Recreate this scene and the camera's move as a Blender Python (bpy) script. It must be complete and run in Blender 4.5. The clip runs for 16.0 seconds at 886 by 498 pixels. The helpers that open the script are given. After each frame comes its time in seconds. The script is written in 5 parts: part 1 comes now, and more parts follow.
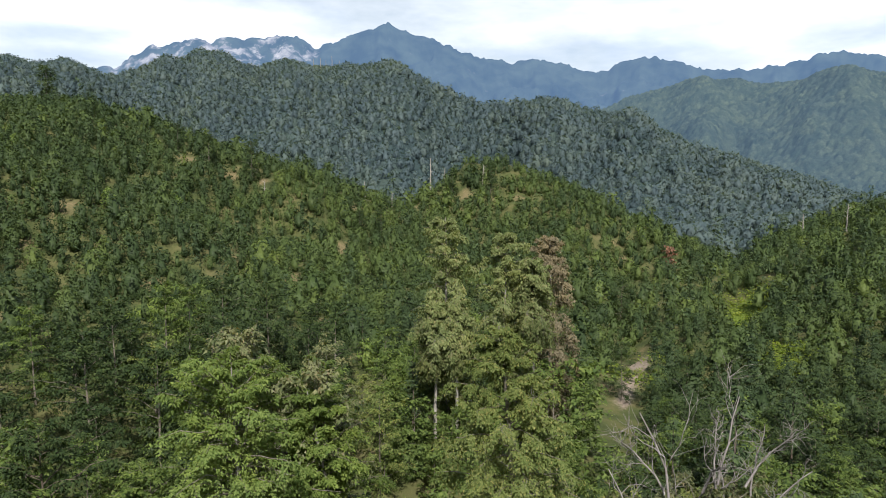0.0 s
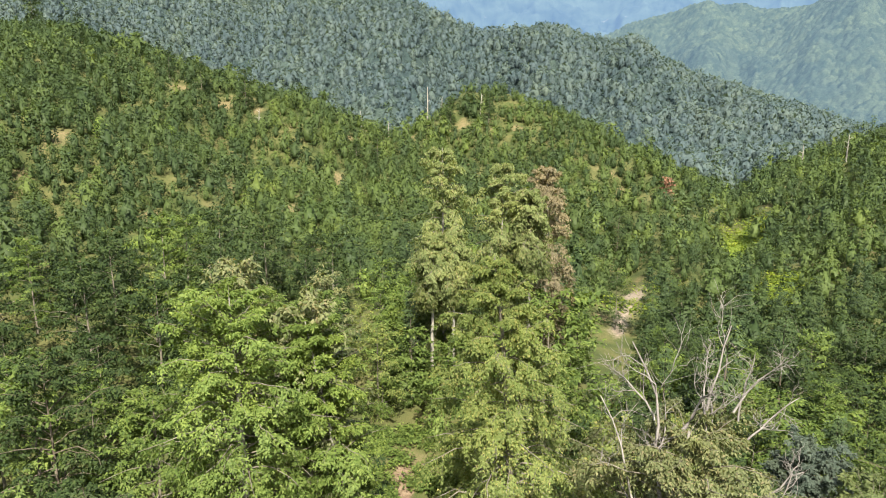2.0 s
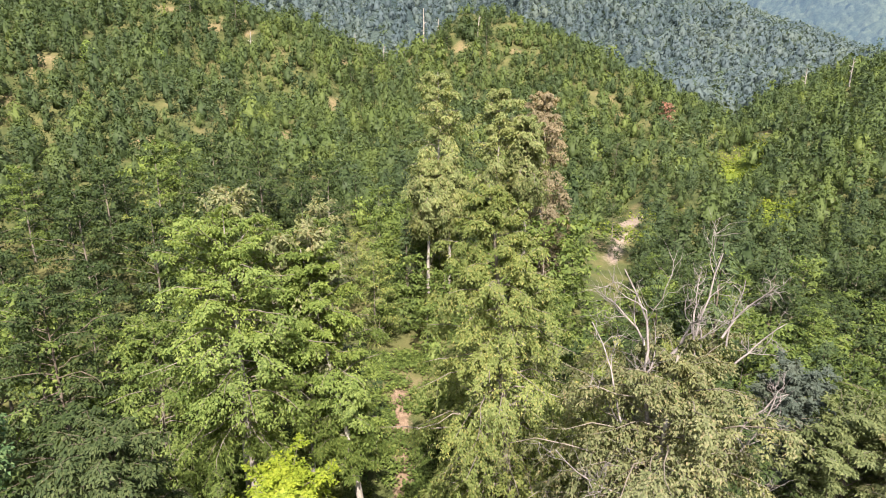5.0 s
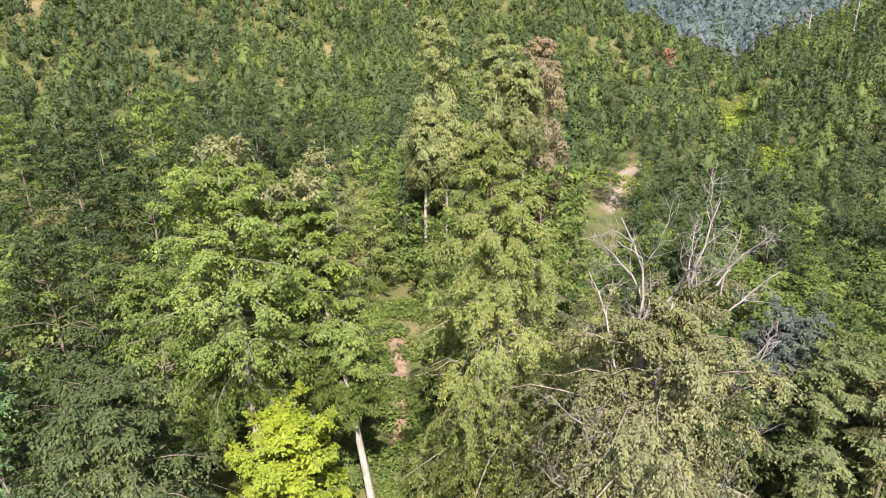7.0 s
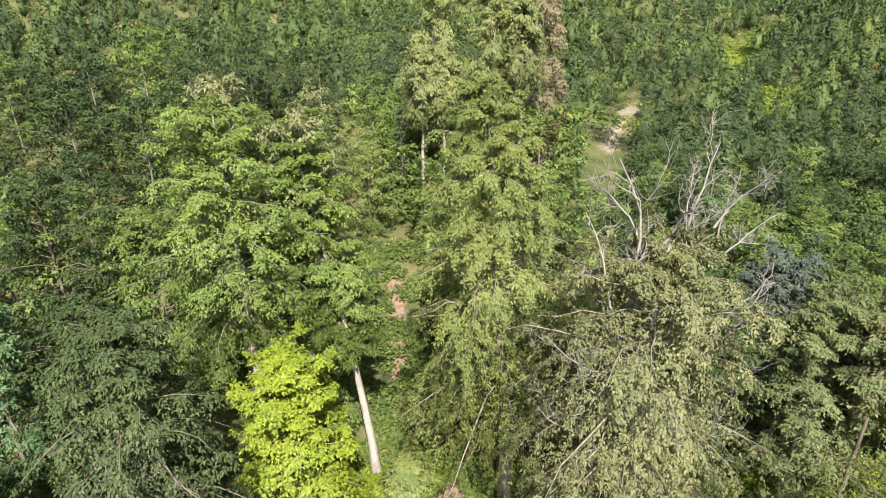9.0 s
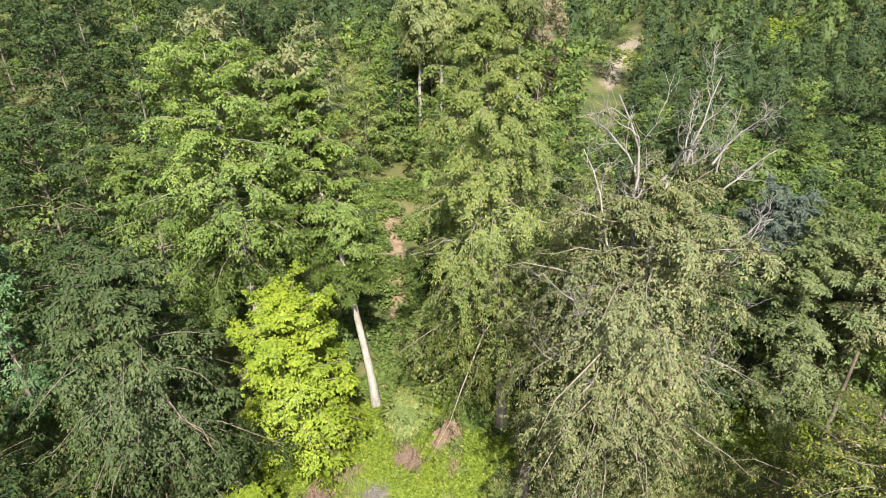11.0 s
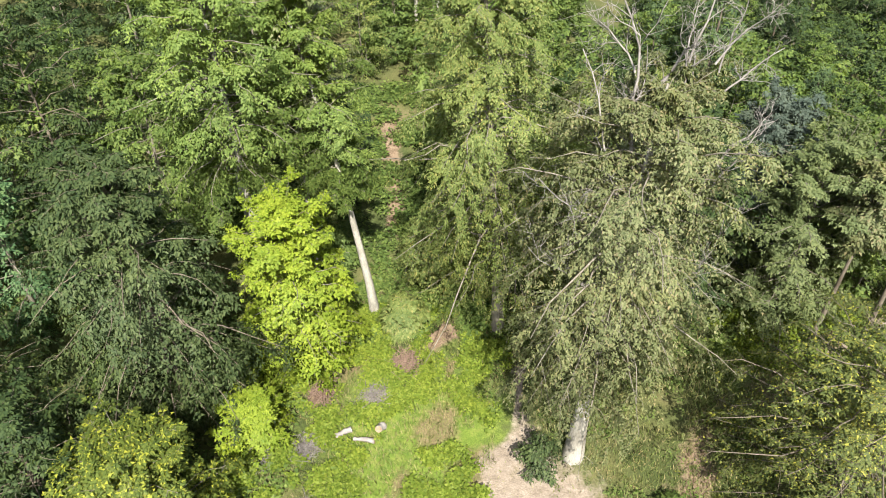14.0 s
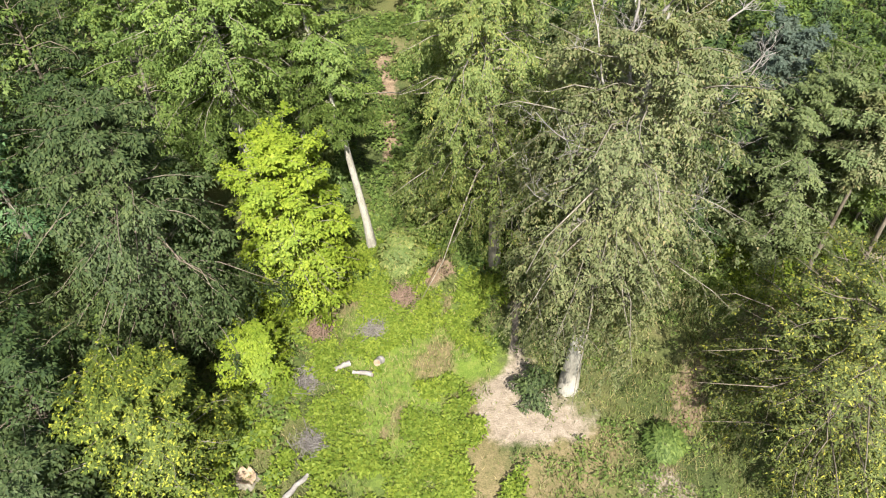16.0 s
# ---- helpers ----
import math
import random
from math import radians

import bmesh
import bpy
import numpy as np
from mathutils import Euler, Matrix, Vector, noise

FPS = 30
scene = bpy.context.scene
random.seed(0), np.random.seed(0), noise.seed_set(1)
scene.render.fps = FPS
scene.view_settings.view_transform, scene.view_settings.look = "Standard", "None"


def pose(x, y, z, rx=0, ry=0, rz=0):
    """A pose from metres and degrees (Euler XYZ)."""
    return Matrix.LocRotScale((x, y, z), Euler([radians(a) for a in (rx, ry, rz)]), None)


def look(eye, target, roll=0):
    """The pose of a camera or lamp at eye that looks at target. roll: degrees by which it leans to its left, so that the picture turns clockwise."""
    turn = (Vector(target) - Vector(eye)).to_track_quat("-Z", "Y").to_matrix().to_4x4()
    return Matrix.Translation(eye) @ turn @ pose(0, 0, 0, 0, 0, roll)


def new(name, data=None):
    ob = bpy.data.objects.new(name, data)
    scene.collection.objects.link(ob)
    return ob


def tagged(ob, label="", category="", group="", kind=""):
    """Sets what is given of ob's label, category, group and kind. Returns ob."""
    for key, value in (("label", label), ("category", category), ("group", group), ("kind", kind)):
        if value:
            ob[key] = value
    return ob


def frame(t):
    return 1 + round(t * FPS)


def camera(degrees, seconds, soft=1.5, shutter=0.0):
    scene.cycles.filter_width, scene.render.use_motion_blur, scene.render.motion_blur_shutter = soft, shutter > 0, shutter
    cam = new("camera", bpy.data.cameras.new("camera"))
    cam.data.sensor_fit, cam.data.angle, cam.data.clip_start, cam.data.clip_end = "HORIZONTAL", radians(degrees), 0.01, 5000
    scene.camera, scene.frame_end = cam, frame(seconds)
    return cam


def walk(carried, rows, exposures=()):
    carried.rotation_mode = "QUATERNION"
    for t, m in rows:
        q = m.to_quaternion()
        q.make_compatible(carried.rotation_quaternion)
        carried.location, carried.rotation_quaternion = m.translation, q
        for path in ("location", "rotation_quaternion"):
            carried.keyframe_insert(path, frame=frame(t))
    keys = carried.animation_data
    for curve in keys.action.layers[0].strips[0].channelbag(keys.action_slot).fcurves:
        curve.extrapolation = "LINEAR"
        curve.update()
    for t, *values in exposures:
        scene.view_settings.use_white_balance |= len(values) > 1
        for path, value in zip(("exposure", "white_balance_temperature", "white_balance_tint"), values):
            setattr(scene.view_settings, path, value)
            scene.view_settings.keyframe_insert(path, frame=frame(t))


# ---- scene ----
cam = camera(64.65, 16.0, soft=0.95)
WALK = [
    (0, 0.000, 0.000, 28.000, 84.000, -0.000, -0.000),
    (0.5, 0.024, 0.010, 27.983, 82.387, -0.034, -0.052),
    (1, 0.045, 0.030, 27.977, 80.744, -0.026, -0.106),
    (1.5, 0.054, 0.061, 27.974, 79.461, -0.062, -0.143),
    (2, 0.059, 0.096, 27.975, 78.355, -0.041, -0.202),
    (2.5, 0.066, 0.126, 27.980, 77.367, -0.049, -0.246),
    (3, 0.083, 0.131, 27.989, 76.355, -0.054, -0.296),
    (3.5, 0.108, 0.121, 28.003, 75.347, -0.045, -0.332),
    (4, 0.131, 0.111, 28.011, 74.359, -0.043, -0.372),
    (6.5, 0.216, 0.136, 27.982, 69.363, 0.083, -0.616),
    (7, 0.226, 0.146, 27.978, 68.267, 0.126, -0.678),
    (7.5, 0.224, 0.165, 27.980, 67.082, 0.100, -0.723),
    (8, 0.220, 0.185, 27.983, 65.918, 0.064, -0.785),
    (8.5, 0.229, 0.205, 27.994, 64.706, 0.083, -0.824),
    (9, 0.244, 0.213, 27.997, 63.430, 0.097, -0.859),
    (11.5, 0.319, 0.251, 27.941, 57.151, 0.292, -1.140),
    (12, 0.346, 0.263, 27.922, 55.885, 0.317, -1.161),
    (12.5, 0.376, 0.282, 27.897, 54.628, 0.299, -1.153),
    (13, 0.406, 0.299, 27.875, 53.354, 0.348, -1.198),
    (13.5, 0.430, 0.305, 27.850, 52.083, 0.392, -1.234),
    (14, 0.449, 0.311, 27.824, 50.830, 0.374, -1.257),
    (14.5, 0.468, 0.314, 27.802, 49.574, 0.397, -1.332),
    (15, 0.492, 0.318, 27.789, 48.263, 0.415, -1.375),
    (15.5, 0.521, 0.326, 27.784, 46.956, 0.477, -1.442),
    (16, 0.557, 0.330, 27.782, 45.620, 0.471, -1.448),
]
walk(cam, [(t, pose(x, y, z, rx, ry, rz)) for t, x, y, z, rx, ry, rz in WALK],
     exposures=[(0.0, 0.66, 6350, 8), (0.5, 0.80, 6500, 6), (1.0, 1.18, 6800, 4), (1.5, 1.46, 6950, 3), (2.0, 1.65, 7000, 3), (3.0, 1.82, 7050, 6), (4.2, 1.82, 7000, 12),
                (6.3, 1.80, 6700, 18), (9.0, 1.76, 6650, 9), (12.0, 1.74, 6600, 5), (16.0, 1.72, 6600, 2)])

# ---- daylight ----
SUN_AZ, SUN_EL = radians(174), radians(50)          # measured from +y towards +x
world = bpy.data.worlds.new("sky")
scene.world = world
world.use_nodes = True
wn, wl = world.node_tree.nodes, world.node_tree.links
wn.clear()
w_out, w_bg, w_sky = wn.new("ShaderNodeOutputWorld"), wn.new("ShaderNodeBackground"), wn.new("ShaderNodeTexSky")
w_sky.sky_type, w_sky.sun_disc, w_sky.sun_elevation, w_sky.sun_rotation = "NISHITA", False, SUN_EL, SUN_AZ
w_sky.air_density, w_sky.dust_density = 1.2, 2.0
w_co, w_map, w_noise, w_ramp, w_mix = (wn.new("ShaderNodeTexCoord"), wn.new("ShaderNodeMapping"), wn.new("ShaderNodeTexNoise"),
                                       wn.new("ShaderNodeValToRGB"), wn.new("ShaderNodeMixRGB"))
w_map.inputs["Scale"].default_value = (1.0, 1.0, 3.2)
w_map.inputs["Location"].default_value = (0.35, 0.1, 0.0)
w_noise.inputs["Scale"].default_value, w_noise.inputs["Detail"].default_value, w_noise.inputs["Roughness"].default_value = 2.6, 7.0, 0.55
w_ramp.color_ramp.elements[0].position, w_ramp.color_ramp.elements[1].position = 0.36, 0.58
w_ramp.color_ramp.elements[0].color = (0.42, 0.42, 0.42, 1)
w_bank, w_shade = wn.new("ShaderNodeTexNoise"), wn.new("ShaderNodeValToRGB")
w_bank.inputs["Scale"].default_value, w_bank.inputs["Detail"].default_value = 4.2, 5.0
w_shade.color_ramp.elements[0].position, w_shade.color_ramp.elements[0].color = 0.38, (7.6, 8.5, 10.2, 1)
w_shade.color_ramp.elements[1].position, w_shade.color_ramp.elements[1].color = 0.56, (11.4, 11.6, 12.2, 1)
wl.new(w_map.outputs["Vector"], w_bank.inputs["Vector"])
wl.new(w_bank.outputs["Fac"], w_shade.inputs["Fac"])
wl.new(w_shade.outputs["Color"], w_mix.inputs[2])
wl.new(w_co.outputs["Generated"], w_map.inputs["Vector"])
wl.new(w_map.outputs["Vector"], w_noise.inputs["Vector"])
wl.new(w_noise.outputs["Fac"], w_ramp.inputs["Fac"])
w_sep, w_high, w_mul = wn.new("ShaderNodeSeparateXYZ"), wn.new("ShaderNodeMapRange"), wn.new("ShaderNodeMath")   # clouds bank low over the mountains
wl.new(w_co.outputs["Generated"], w_sep.inputs[0])
wl.new(w_sep.outputs["Z"], w_high.inputs[0])
for k, v in zip((1, 2, 3, 4), (0.22, 0.6, 1.0, 0.12)):
    w_high.inputs[k].default_value = v
w_mul.operation = "MULTIPLY"
wl.new(w_ramp.outputs["Color"], w_mul.inputs[0])
wl.new(w_high.outputs[0], w_mul.inputs[1])
wl.new(w_mul.outputs[0], w_mix.inputs["Fac"])
wl.new(w_sky.outputs["Color"], w_mix.inputs[1])
wl.new(w_mix.outputs["Color"], w_bg.inputs["Color"])
w_bg.inputs["Strength"].default_value = 0.07
wl.new(w_bg.outputs["Background"], w_out.inputs["Surface"])

sun_data = bpy.data.lights.new("sun", "SUN")
sun_data.energy, sun_data.angle, sun_data.color = 4.7, radians(0.6), (1.0, 0.955, 0.89)
sun = new("sun", sun_data)
SUN_DIR = Vector((math.sin(SUN_AZ) * math.cos(SUN_EL), math.cos(SUN_AZ) * math.cos(SUN_EL), math.sin(SUN_EL)))
sun.matrix_world = look(tuple(SUN_DIR * 100), (0, 0, 0))


# ---- materials ----
def node_mat(name):
    m = bpy.data.materials.new(name)
    m.use_nodes = True
    nt = m.node_tree
    nt.nodes.clear()
    return m, nt.nodes, nt.links, nt.nodes.new("ShaderNodeOutputMaterial")


def noise_node(n, l, scale, detail=4.0, rough=0.55, stretch=None):
    co = n.new("ShaderNodeNewGeometry")
    tex = n.new("ShaderNodeTexNoise")
    tex.inputs["Scale"].default_value, tex.inputs["Detail"].default_value, tex.inputs["Roughness"].default_value = scale, detail, rough
    if stretch:
        mp = n.new("ShaderNodeMapping")
        mp.inputs["Scale"].default_value = stretch
        l.new(co.outputs["Position"], mp.inputs["Vector"])
        l.new(mp.outputs["Vector"], tex.inputs["Vector"])
    else:
        l.new(co.outputs["Position"], tex.inputs["Vector"])
    return tex


def ramp_node(n, l, source, stops):
    r = n.new("ShaderNodeValToRGB")
    e = r.color_ramp.elements
    while len(e) < len(stops):
        e.new(0.5)
    for k, (p, c) in enumerate(stops):
        e[k].position, e[k].color = p, (*c, 1)
    l.new(source, r.inputs["Fac"])
    return r


def mixed(n, l, fac, a, b, blend="MIX"):
    m = n.new("ShaderNodeMixRGB")
    m.blend_type = blend
    for sock, v in ((m.inputs[0], fac), (m.inputs[1], a), (m.inputs[2], b)):
        if isinstance(v, (int, float)):
            sock.default_value = v
        elif isinstance(v, tuple):
            sock.default_value = (*v, 1)
        else:
            l.new(v, sock)
    return m.outputs[0]


def leaf_mat(name, dark, mid, light, through_light=0.35, patch=0.35, accent=None, accent_share=0.08):
    """Foliage: each leaf has its own tone, whole boughs drift in tone, light passes through."""
    m, n, l, out = node_mat(name)
    geo = n.new("ShaderNodeNewGeometry")
    dark, mid, light = [(1.03 * c[0], c[1], 1.08 * c[2]) for c in (dark, mid, light)]
    stops = [(0.0, dark), (0.5, mid), (1.0, light)]
    if accent:
        stops = [(0.0, dark), (0.45, mid), (0.93 - accent_share, light), (1.0 - accent_share, accent)]
    tone = ramp_node(n, l, geo.outputs["Random Per Island"], stops).outputs[0]
    big = noise_node(n, l, patch, 3.0)
    drift = ramp_node(n, l, big.outputs["Fac"], [(0.3, (0.80, 0.84, 0.82)), (0.5, (1, 1, 1)), (0.72, (1.18, 1.13, 1.0))]).outputs[0]
    col = mixed(n, l, 1.0, tone, drift, "MULTIPLY")
    own = n.new("ShaderNodeAttribute")                   # each plant of a thicket has its own green
    own.attribute_name = "tone"
    col = mixed(n, l, 1.0, col, ramp_node(n, l, own.outputs["Fac"], [(0.0, (1, 1, 1)), (0.02, (0.74, 0.79, 0.82)), (0.6, (1, 1, 1)), (1.0, (1.24, 1.18, 1.0))]).outputs[0], "MULTIPLY")
    p = n.new("ShaderNodeBsdfPrincipled")
    l.new(col, p.inputs["Base Color"])
    p.inputs["Roughness"].default_value, p.inputs["Specular IOR Level"].default_value = 0.58, 0.16
    tr = n.new("ShaderNodeBsdfTranslucent")
    warm = mixed(n, l, 1.0, col, (1.25, 1.25, 0.55), "MULTIPLY")
    l.new(warm, tr.inputs["Color"])
    mx = n.new("ShaderNodeMixShader")
    mx.inputs[0].default_value = through_light
    l.new(p.outputs[0], mx.inputs[1])
    l.new(tr.outputs[0], mx.inputs[2])
    l.new(mx.outputs[0], out.inputs["Surface"])
    return m


def canopy_mat(name, dark, light, grain, haze_glow=None):
    """The roof of a closed wood: every crown has its own green, leaf masses give relief; an optional emission paints
    haze over far hills.
    """
    m, n, l, out = node_mat(name)
    at = n.new("ShaderNodeAttribute")
    at.attribute_name = "tone"
    col = ramp_node(n, l, at.outputs["Fac"], [(0.0, dark), (1.0, light)]).outputs[0]
    stand = noise_node(n, l, 0.018, 3.0)
    col = mixed(n, l, 1.0, col, ramp_node(n, l, stand.outputs["Fac"], [(0.35, (0.82, 0.86, 0.9)), (0.65, (1.18, 1.15, 1.02))]).outputs[0], "MULTIPLY")
    leafy = noise_node(n, l, grain, 6.0, 0.75)
    col = mixed(n, l, 1.0, col, ramp_node(n, l, leafy.outputs["Fac"], [(0.35, (0.66, 0.66, 0.7)), (0.65, (1.3, 1.3, 1.25))]).outputs[0], "MULTIPLY")
    p = n.new("ShaderNodeBsdfPrincipled")
    l.new(col, p.inputs["Base Color"])
    p.inputs["Roughness"].default_value, p.inputs["Specular IOR Level"].default_value = 0.9, 0.05
    bp = n.new("ShaderNodeBump")
    bp.inputs["Strength"].default_value, bp.inputs["Distance"].default_value = 0.9, 0.9 / grain
    l.new(leafy.outputs["Fac"], bp.inputs["Height"])
    l.new(bp.outputs[0], p.inputs["Normal"])
    if haze_glow:
        p.inputs["Emission Color"].default_value, p.inputs["Emission Strength"].default_value = (*haze_glow, 1), 1.0
    l.new(p.outputs[0], out.inputs["Surface"])
    return m


def rough_mat(name, stops, scale, fine=None, rough=0.9, bump=0.4, stretch=None, haze_emission=None):
    """Earth, bark, rock: two scales of noise and relief; an optional emission paints haze over far ground."""
    m, n, l, out = node_mat(name)
    a = noise_node(n, l, scale, 6.0, 0.6, stretch)
    col = ramp_node(n, l, a.outputs["Fac"], stops).outputs[0]
    b = noise_node(n, l, fine or scale * 9, 4.0, 0.6, stretch)
    grain = ramp_node(n, l, b.outputs["Fac"], [(0.3, (0.7, 0.7, 0.7)), (0.7, (1.2, 1.2, 1.2))]).outputs[0]
    col = mixed(n, l, 1.0, col, grain, "MULTIPLY")
    p = n.new("ShaderNodeBsdfPrincipled")
    l.new(col, p.inputs["Base Color"])
    p.inputs["Roughness"].default_value, p.inputs["Specular IOR Level"].default_value = rough, 0.2
    bp = n.new("ShaderNodeBump")
    bp.inputs["Strength"].default_value, bp.inputs["Distance"].default_value = bump, 1.0 / scale * 0.1
    l.new(b.outputs["Fac"], bp.inputs["Height"])
    l.new(bp.outputs[0], p.inputs["Normal"])
    if haze_emission:
        p.inputs["Emission Color"].default_value, p.inputs["Emission Strength"].default_value = (*haze_emission[0], 1), haze_emission[1]
    l.new(p.outputs[0], out.inputs["Surface"])
    return m


LEAF = {
    "hornbeam": leaf_mat("hornbeam_leaves", (0.098, 0.135, 0.037), (0.147, 0.187, 0.052), (0.201, 0.234, 0.078), 0.42, 0.35, (0.27, 0.25, 0.09), 0.05),
    "beech": leaf_mat("beech_leaves", (0.090, 0.140, 0.034), (0.140, 0.196, 0.047), (0.196, 0.252, 0.069), 0.42, 0.35),
    "hazel": leaf_mat("hazel_leaves", (0.055, 0.080, 0.016), (0.088, 0.118, 0.022), (0.13, 0.155, 0.032), 0.35, 0.5, (0.27, 0.28, 0.04), 0.14),
    "olive": leaf_mat("olive_leaves", (0.093, 0.112, 0.046), (0.138, 0.156, 0.065), (0.197, 0.207, 0.100), 0.34, 0.4, (0.21, 0.18, 0.10), 0.06),
    "green": leaf_mat("green_leaves", (0.053, 0.086, 0.021), (0.090, 0.132, 0.031), (0.143, 0.187, 0.048), 0.36, 0.35),
    "sallow": leaf_mat("sallow_leaves", (0.074, 0.097, 0.036), (0.110, 0.139, 0.053), (0.158, 0.184, 0.076), 0.36, 0.4),
    "lime": leaf_mat("lime_leaves", (0.129, 0.186, 0.020), (0.193, 0.256, 0.028), (0.258, 0.306, 0.041), 0.42, 0.6),
    "grey": leaf_mat("grey_green_leaves", (0.030, 0.048, 0.017), (0.052, 0.075, 0.026), (0.085, 0.108, 0.04), 0.30, 0.4),
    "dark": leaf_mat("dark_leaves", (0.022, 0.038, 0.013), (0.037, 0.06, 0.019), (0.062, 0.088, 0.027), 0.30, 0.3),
    "teal": leaf_mat("teal_leaves", (0.04, 0.085, 0.035), (0.07, 0.13, 0.05), (0.115, 0.175, 0.07), 0.30, 0.4),
    "alder": leaf_mat("alder_leaves", (0.061, 0.081, 0.024), (0.095, 0.117, 0.033), (0.144, 0.159, 0.044), 0.33, 0.5, (0.27, 0.26, 0.05), 0.10),
    "willow": leaf_mat("willow_leaves", (0.043, 0.059, 0.043), (0.063, 0.083, 0.059), (0.092, 0.115, 0.086), 0.2, 0.5),
    "birch": leaf_mat("birch_leaves", (0.108, 0.139, 0.046), (0.154, 0.188, 0.067), (0.211, 0.239, 0.097), 0.38, 0.4, (0.23, 0.21, 0.10), 0.05),
    "brown": leaf_mat("browned_leaves", (0.127, 0.110, 0.060), (0.172, 0.147, 0.085), (0.230, 0.196, 0.121), 0.3, 0.4),
    "hill_a": leaf_mat("young_beech_leaves", (0.060, 0.088, 0.025), (0.070, 0.101, 0.029), (0.084, 0.118, 0.035), 0.28, 0.12),
    "hill_b": leaf_mat("young_hazel_leaves", (0.037, 0.058, 0.020), (0.044, 0.068, 0.023), (0.054, 0.080, 0.028), 0.28, 0.12),
    "spruce": leaf_mat("spruce_needles", (0.03, 0.05, 0.02), (0.045, 0.07, 0.027), (0.065, 0.095, 0.035), 0.12, 0.2),
    # the blue in these leaves is distance haze put into the base colour
    "far": leaf_mat("haze_blue_beech_leaves", (0.073, 0.103, 0.103), (0.077, 0.110, 0.110), (0.084, 0.118, 0.117), 0.35, 0.02),
    "rust": leaf_mat("rust_leaves", (0.12, 0.06, 0.04), (0.20, 0.10, 0.07), (0.26, 0.15, 0.10), 0.3, 0.4),
    "herb": leaf_mat("clearing_herb_leaves", (0.080, 0.118, 0.015), (0.128, 0.176, 0.022), (0.200, 0.239, 0.038), 0.38, 0.5),
    "grass": leaf_mat("grass_blades", (0.09, 0.13, 0.03), (0.14, 0.165, 0.05), (0.20, 0.20, 0.08), 0.3, 0.6, (0.27, 0.22, 0.12), 0.18),
}
BARK = rough_mat("grey_bark", [(0.3, (0.10, 0.085, 0.065)), (0.55, (0.18, 0.155, 0.125)), (0.75, (0.26, 0.235, 0.195))], 2.5, 18, 0.9, 0.5, (1, 1, 0.3))
PALE = rough_mat("pale_bark", [(0.35, (0.17, 0.152, 0.128)), (0.55, (0.29, 0.265, 0.23)), (0.8, (0.37, 0.345, 0.31))], 2.2, 20, 0.85, 0.4, (1, 1, 0.35))
DEAD = rough_mat("bleached_deadwood", [(0.3, (0.13, 0.112, 0.105)), (0.6, (0.24, 0.215, 0.20)), (0.85, (0.38, 0.35, 0.325))], 3.0, 22, 0.9, 0.4)
DARKBARK = rough_mat("dark_bark", [(0.3, (0.07, 0.055, 0.04)), (0.7, (0.17, 0.14, 0.11))], 2.5, 18, 0.95, 0.5, (1, 1, 0.3))
REDSTICK = rough_mat("reddish_twigs", [(0.3, (0.11, 0.07, 0.055)), (0.7, (0.23, 0.155, 0.12))], 3.0, 22, 0.95, 0.4)
GREYSTICK = rough_mat("grey_brown_twigs", [(0.3, (0.085, 0.072, 0.066)), (0.7, (0.21, 0.185, 0.175))], 3.0, 22, 0.95, 0.4)
CUTWOOD = rough_mat("cut_wood", [(0.3, (0.16, 0.10, 0.065)), (0.55, (0.26, 0.19, 0.135)), (0.8, (0.36, 0.29, 0.22))], 4.0, 25, 0.9, 0.3)


